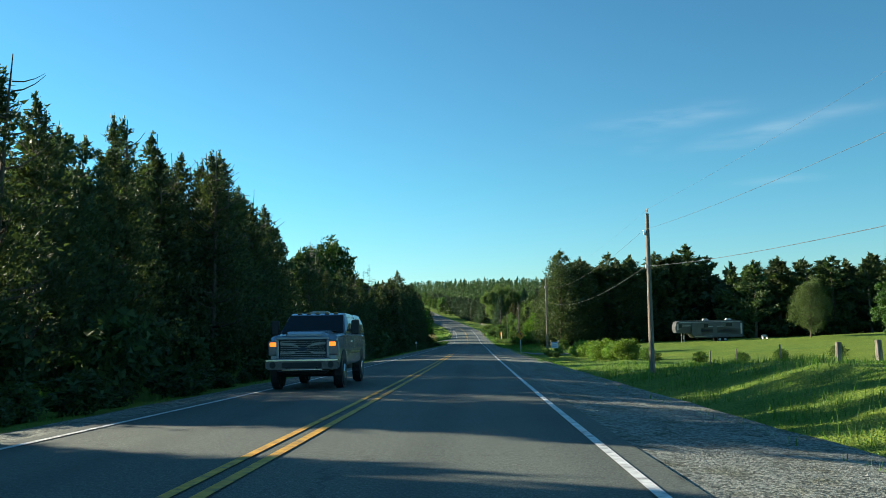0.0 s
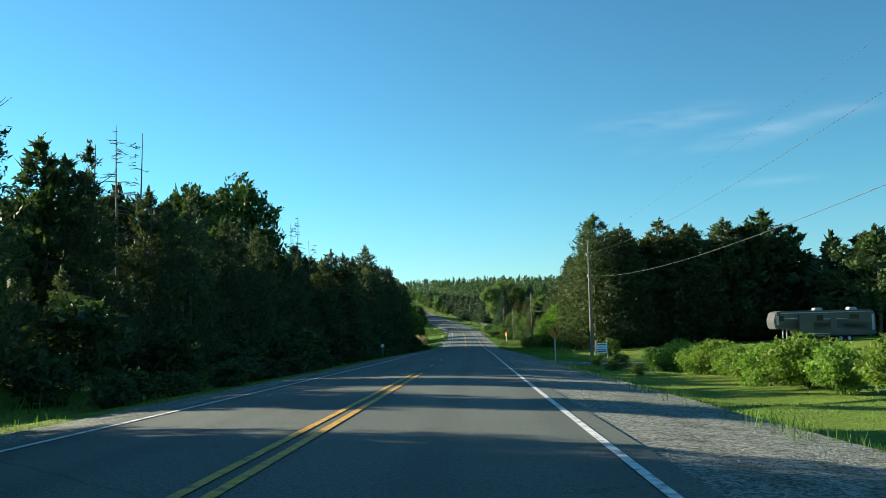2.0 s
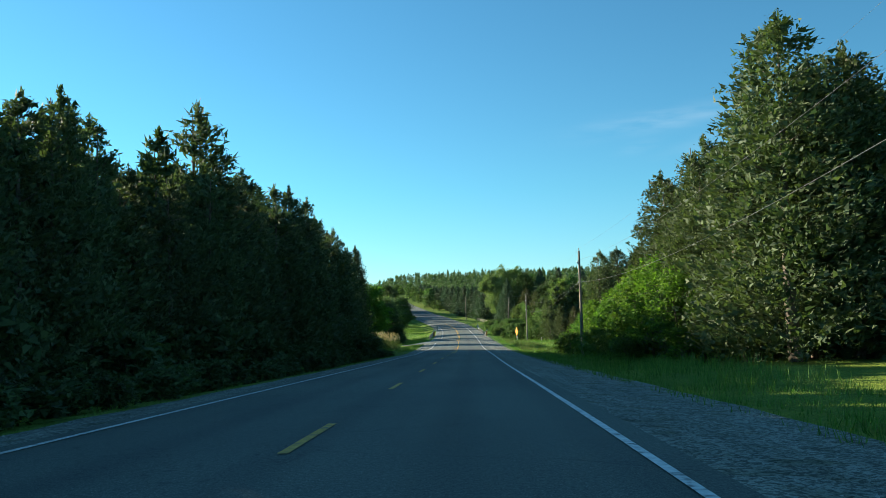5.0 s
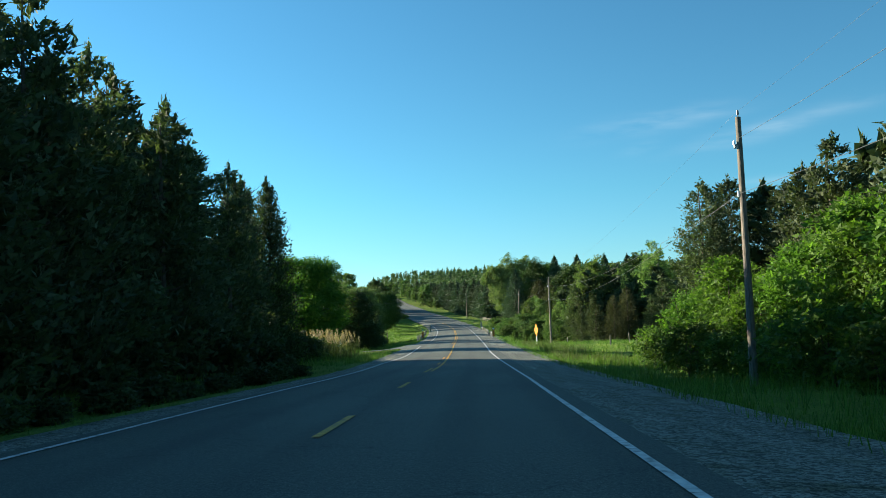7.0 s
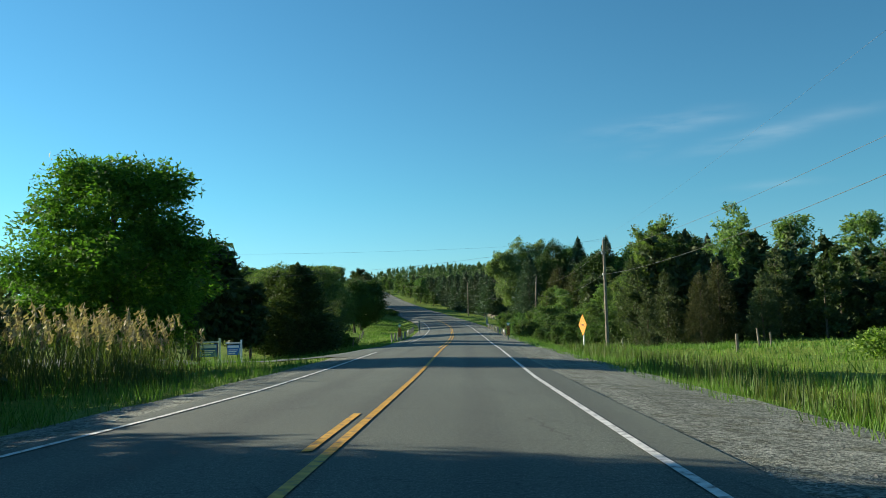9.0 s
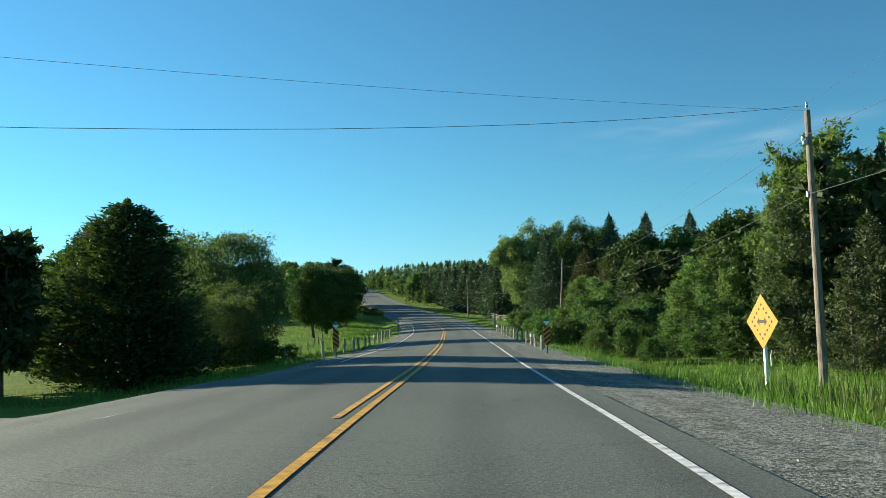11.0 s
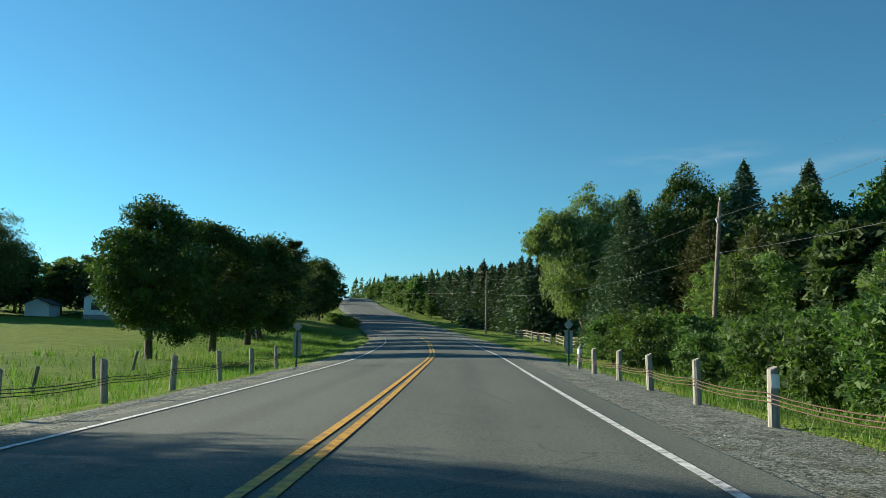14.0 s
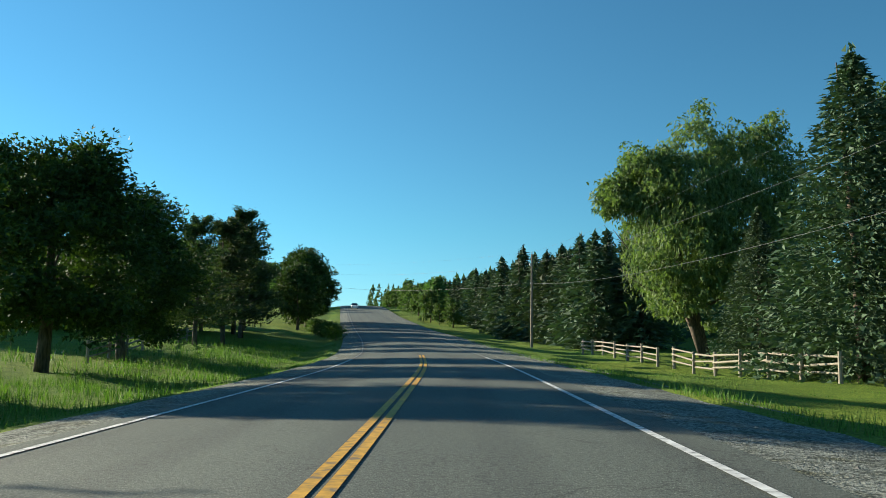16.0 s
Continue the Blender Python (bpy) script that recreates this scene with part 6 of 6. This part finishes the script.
for s in (-1, 1):
    # two swept bars on each side of the badge
    part("grille_bar", plate([(s * 0.12, 0.985), (s * 0.14, 1.02), (s * 0.34, 1.1), (s * 0.63, 1.12), (s * 0.63, 1.06), (s * 0.38, 1.04)], 0.045, 0.075), body, "dull chrome upper grille bar", DULL)
    part("grille_bar", plate([(s * 0.12, 0.9), (s * 0.36, 0.86), (s * 0.63, 0.86), (s * 0.63, 0.81), (s * 0.3, 0.81)], 0.045, 0.075), body, "dull chrome lower grille bar", DULL)
    part("tow_hook", rod(bmesh.new(), (s * 0.42, -0.06, 0.44), (s * 0.42, -0.12, 0.5), 0.025, 0.025, 8), body, "black tow hook", TRIM)
part("badge", plate([(0.13 * math.cos(k * math.pi / 8), 0.94 + 0.055 * math.sin(k * math.pi / 8)) for k in range(16)], 0.035, 0.07), body, "dark oval badge", flat("badge_blue", (0.02, 0.03, 0.06), 0.4))
for k in range(9):
    part("grille_mesh", box(bmesh.new(), -0.62, 0.62, 0.062, 0.07, 0.72 + 0.052 * k, 0.726 + 0.052 * k), body, "thin dark grille wire", STEEL)
for x0, x1, z0, z1 in ((-0.74, 0.74, 1.18, 1.25), (-0.74, 0.74, 0.64, 0.7), (-0.74, -0.66, 0.7, 1.18), (0.66, 0.74, 0.7, 1.18)):
    part("grille_frame", box(bmesh.new(), x0, x1, 0.02, 0.1, z0, z1, 0.015), body, "silver grille frame", PAINT)
hood = bmesh.new()
section(hood, [(0.28, 0.62, 1.2, 0.5, 1.32), (0.5, 0.66, 1.22, 0.56, 1.385), (1.45, 0.7, 1.25, 0.6, 1.43), (1.56, 0.7, 1.26, 0.6, 1.4)])
part("hood_bulge", hood, body, "raised silver hood panel", PAINT)
part("wiper", box(bmesh.new(), -0.7, 0.7, 1.52, 1.56, 1.4, 1.425, 0.005), body, "black wiper cowl", TRIM)
BUMPER = flat("dull_chrome", (0.1, 0.1, 0.105), 0.3, 0.6, 0.15)
bumper = part("front_bumper", side_loft([(-0.98, 0.42), (-1.02, 0.52), (-1.0, 0.64), (1.0, 0.64), (1.02, 0.52), (0.98, 0.42)], -0.1, 0.22, 0.03), e, "dull chrome front bumper", BUMPER)
part("bumper_lip", side_loft([(-1.01, 0.635), (-1.0, 0.675), (1.0, 0.675), (1.01, 0.635)], -0.11, 0.1, 0.012), bumper, "bright chrome upper lip", CHROME)
part("bumper_step", box(bmesh.new(), -0.55, 0.55, -0.115, -0.09, 0.4, 0.425, 0.006), bumper, "bright chrome lower edge", CHROME)
for s in (-1, 1):
    part("fog_lamp", rod(bmesh.new(), (s * 0.8, -0.112, 0.54), (s * 0.8, -0.07, 0.54), 0.085, 0.085, 14), bumper, "dark round fog lamp", TRIM)
part("intake", box(bmesh.new(), -0.55, 0.55, -0.112, -0.06, 0.46, 0.6, 0.01), bumper, "dark bumper intake", TRIM)
part("valance", box(bmesh.new(), -0.7, 0.7, -0.02, 0.3, 0.34, 0.42, 0.03), e, "black lower valance", TRIM)
part("axle", rod(bmesh.new(), (-0.8, 1.05, 0.38), (0.8, 1.05, 0.38), 0.08, 0.08, 10), e, "dark axle", TRIM)
part("chassis", box(bmesh.new(), -0.55, 0.55, 0.4, 5.9, 0.3, 0.5), e, "dark chassis", TRIM)
part("canopy", section(bmesh.new(), [(4.06, 0.97, 1.3, 0.83, 1.92), (5.5, 0.97, 1.3, 0.84, 1.94), (5.8, 0.96, 1.3, 0.86, 1.82), (6.12, 0.94, 1.3, 0.9, 1.42)]), e, "silver truck-bed canopy", PAINT)
for s in (-1, 1):
    bm = bmesh.new()
    bm.faces.new([bm.verts.new(p) for p in ((s * 0.985, 4.25, 1.42), (s * 0.985, 5.78, 1.42), (s * 0.885, 5.5, 1.82), (s * 0.885, 4.3, 1.82))])
    bmesh.ops.solidify(bm, geom=bm.faces[:], thickness=0.01)
    part("canopy_window", bm, e, "dark canopy window", GLASS)
for x in (-0.55, -0.28, 0.0, 0.28, 0.55):
    part("roof_lamp", box(bmesh.new(), x - 0.06, x + 0.06, 2.36, 2.52, 1.91, 1.955, 0.012), cab, "small amber roof lamp", flat("roof_lamp_lens", (0.35, 0.2, 0.08), 0.3) if x == -0.55 else bpy.data.materials["roof_lamp_lens"])
part("roof_vent", side_loft([(-0.32, 1.92), (-0.24, 2.0), (0.24, 2.0), (0.32, 1.92)], 2.65, 3.1, 0.02), cab, "pale roof vent", RV_LIGHT)
# the body rides high over its axles
for ob in e.children:
    if not ob.name.startswith(("wheel", "axle")):
        ob.location.z += 0.1

# ---- far car near the crest ----
cy = 575.0
cx = RX(-1.8, cy)
e = new("car")
e.matrix_basis = pose(cx, cy, float(surface(-1.8, cy)) + 0.02, math.degrees(math.atan(0.09)), 0, 12)
tagged(e, "white car coming over the hill crest", "car")
body = part("body", section(bmesh.new(), [(0, 0.85, 0.3, 0.82, 0.75), (1.3, 0.9, 0.25, 0.86, 0.92), (4.3, 0.88, 0.3, 0.84, 0.95)]), e, "white body", WHITE_PAINT)
part("cabin", section(bmesh.new(), [(1.1, 0.8, 0.85, 0.78, 0.93), (1.9, 0.8, 0.85, 0.6, 1.42), (3.2, 0.8, 0.85, 0.6, 1.42), (4.1, 0.8, 0.85, 0.74, 0.98)]), e, "dark glazed cabin", GLASS)
for s in (-1, 1):
    part("headlight", box(bmesh.new(), s * 0.62 - 0.15, s * 0.62 + 0.15, -0.03, 0.05, 0.55, 0.7), body, "clear headlamp", LENS)
    wheel(e, s * 0.78, 0.85, 0.32, 0.2, s)
    wheel(e, s * 0.78, 3.5, 0.32, 0.2, s)

# ---- grass, weeds and reeds ----


def blades(rng, x, y, h, w, lean=0.25):
    n = len(x)
    z = H(x, y)
    a = rng.uniform(0, 2 * math.pi, n)
    s = np.stack([np.cos(a), np.sin(a), np.zeros(n)], 1) * (w / 2)[:, None]
    tip = rng.normal(0, lean, (n, 2)) * h[:, None]
    base = np.stack([x, y, z - 0.02], 1)
    top = base + np.stack([tip[:, 0], tip[:, 1], h], 1)
    return np.stack([base + s, top, base - s], 1)


g = np.random.default_rng(77)
rows = []


def sow(y0, y1, u0, u1, density, h0, h1, w=0.022, patch=0.0):
    n = int(abs((y1 - y0) * (u1 - u0)) * density)
    y, u = g.uniform(y0, y1, n), g.uniform(u0, u1, n)
    h = g.uniform(h0, h1, n)
    if patch:
        f = np.sin(y * 0.9 + 1.7 * np.sin(u * 1.1)) * np.sin(y * 0.23 + u * 0.6) + 0.35 * np.sin(y * 2.7 + u * 3.1)
        keep = g.uniform(-0.9, 1.3, n) < f + (1 - patch)
        y, u, h, f = y[keep], u[keep], h[keep], f[keep]
        h = h * (0.8 + 0.35 * np.clip(f, -0.6, 1))
    rows.append(blades(g, road_x(y) + u, y, h, np.full(len(y), w) * g.uniform(0.7, 1.5, len(y))))


# left verge
sow(2, 222, -8.6, -5.5, 16, 0.06, 0.22, 0.02, 0.7)
sow(2, 222, -12, -8.4, 16, 0.25, 0.7, 0.028, 0.7)
sow(222, 251, -9, -5.2, 45, 0.15, 0.5, 0.022, 0.4)
sow(222, 257, -16, -9, 22, 0.4, 1.0, 0.03, 0.5)
sow(276, 352, -7.6, -5.4, 50, 0.06, 0.22, 0.02, 0.5)
sow(280, 352, -16, -7.6, 22, 0.2, 0.6, 0.028, 0.6)
sow(352, 440, -8.5, -6.0, 40, 0.06, 0.22, 0.022, 0.5)
sow(352, 440, -15, -8.5, 34, 0.2, 0.5, 0.03, 0.35)
sow(340, 440, -24, -15, 6, 0.2, 0.6, 0.05, 0.6)
# right verge
sow(4, 58, 6.4, 9, 55, 0.08, 0.26, 0.018, 0.4)
sow(4, 58, 9, 16, 44, 0.12, 0.4, 0.022, 0.35)
sow(58, 112, 6.4, 8.6, 48, 0.12, 0.42, 0.022, 0.6)
sow(58, 112, 8.6, 13.4, 22, 0.03, 0.08, 0.03)
sow(118, 142, 6.4, 13, 40, 0.12, 0.4, 0.024, 0.5)
sow(142, 215, 6.4, 9, 45, 0.2, 0.5, 0.022, 0.4)
sow(142, 215, 9, 13.5, 30, 0.4, 0.85, 0.022, 0.4)
sow(215, 297, 6.4, 8.4, 55, 0.15, 0.45, 0.022, 0.4)
sow(215, 297, 8.4, 14, 40, 0.2, 0.55, 0.03, 0.35)
sow(215, 290, 14, 32, 6, 0.25, 0.5, 0.05, 0.4)
sow(268, 303, 12, 22, 26, 0.3, 0.65, 0.035, 0.4)
sow(297, 352, 6.1, 8.6, 70, 0.1, 0.36, 0.018, 0.5)
sow(297, 352, 8.6, 11, 25, 0.3, 0.8, 0.026, 0.5)
sow(350, 440, 6.3, 7.6, 55, 0.1, 0.3, 0.02, 0.5)
sow(352, 440, 7.6, 18, 16, 0.03, 0.07, 0.03)
tagged(new("verge_grass", quads_mesh("verge_grass", np.concatenate(rows), GRASS)), "uneven bright green grass along both verges", "grass", kind="stuff")

# cattails in the wet ditch on the right
n = 5200
y, u = g.uniform(216, 272, n), g.uniform(8.2, 12.5, n)
keep = np.sin(y * 0.45) + np.sin(u * 1.3 + y * 0.2) + g.uniform(-1, 1, n) > -0.5
y, u = y[keep], u[keep]
tagged(new("cattails", quads_mesh("cattails", blades(g, road_x(y) + u, y, g.uniform(0.45, 0.85, len(y)), g.uniform(0.02, 0.04, len(y)), 0.12), REED)), "upright pale green cattail leaves in the ditch", "reeds", kind="stuff")

# tall reeds with tan plumes on the left
n = 640
y, u = g.uniform(229, 242.5, n), -g.uniform(8.2, 13.5, n)
keep = np.abs(u + 10.6) / 2.9 + np.abs(y - 236.5) / 9 + g.uniform(-0.3, 0.3, n) < 1.1
y, u = y[keep], u[keep]
x = road_x(y) + u
h = g.uniform(1.4, 2.3, len(y))
parts = [blades(g, x, y, h, np.full(len(y), 0.018), 0.05)]
for k in range(7):
    zz = h * g.uniform(0.2, 0.85, len(y))
    c = np.stack([x + g.normal(0, 0.1, len(y)), y + g.normal(0, 0.1, len(y)), H(x, y) + zz], 1)
    a = g.uniform(0, 6.28, len(y))
    parts.append(leaf_quads(g, c, np.stack([np.cos(a) * 0.3, np.sin(a) * 0.3, np.full(len(y), 1.0)], 1), 0.6, 0.03, 0.12))
tagged(new("reeds", quads_mesh("reeds", np.concatenate(parts), REED)), "dense tall green reeds beside the road", "reeds", kind="stuff")
pick = g.uniform(0, 1, len(y)) < 0.32
px, py, ph = x[pick], y[pick], h[pick]
parts = []
for k in range(16):
    f = k / 15
    c = np.stack([px + 0.1 * f + g.normal(0, 0.035, len(px)), py + g.normal(0, 0.035, len(px)), H(px, py) + ph - 0.1 + 0.44 * (1 - f)], 1)
    parts.append(leaf_quads(g, c, np.tile([0.35, 0, 0.9], (len(px), 1)), 0.2, 0.075, 0.5))
tagged(new("reed_plumes", quads_mesh("reed_plumes", np.concatenate(parts), PLUME)), "feathery tan plumes on tall reeds", "reeds", kind="stuff")

# loose stones on the shoulders
n = 6500
y = g.uniform(-2, 372, n)
side = np.where(g.uniform(0, 1, n) < 0.68, 1.0, -1.0)
u = side * np.where(side > 0, g.uniform(4.25, 6.3, n), g.uniform(4.15, 5.3, n))
z = surface(side * 4.1, y) - 0.05 - 0.055 * (np.abs(u) - 4.1) + bank(y) * (u - side * 4.1) * 0.6
c = np.stack([road_x(y) + u, y, z + 0.012], 1)
r = g.uniform(0.015, 0.045, n)
octa = np.array([(1, 0, 0), (0, 1, 0), (-1, 0, 0), (0, -1, 0), (0, 0, 0.7), (0, 0, -0.5)])
V = (c[:, None, :] + octa[None] * r[:, None, None] * g.uniform(0.6, 1.4, (n, 6, 1))).reshape(-1, 3)
tri = np.array([(0, 1, 4), (1, 2, 4), (2, 3, 4), (3, 0, 4), (1, 0, 5), (2, 1, 5), (3, 2, 5), (0, 3, 5)])
Fc = (np.arange(n)[:, None, None] * 6 + tri[None]).reshape(-1, 3)
STONE, sn, sl, sb = material("loose_stone", 0.9, 0.2)
sl.new(ramp(sn, sl, sn.new("ShaderNodeNewGeometry").outputs["Random Per Island"], [(0.0, (0.12, 0.115, 0.105)), (0.6, (0.27, 0.255, 0.23)), (1.0, (0.42, 0.4, 0.37))]), sb.inputs["Base Color"])
tagged(new("loose_gravel", mesh_from("loose_gravel", V, Fc, STONE)), "loose grey stones scattered over the shoulders", "gravel", kind="stuff")
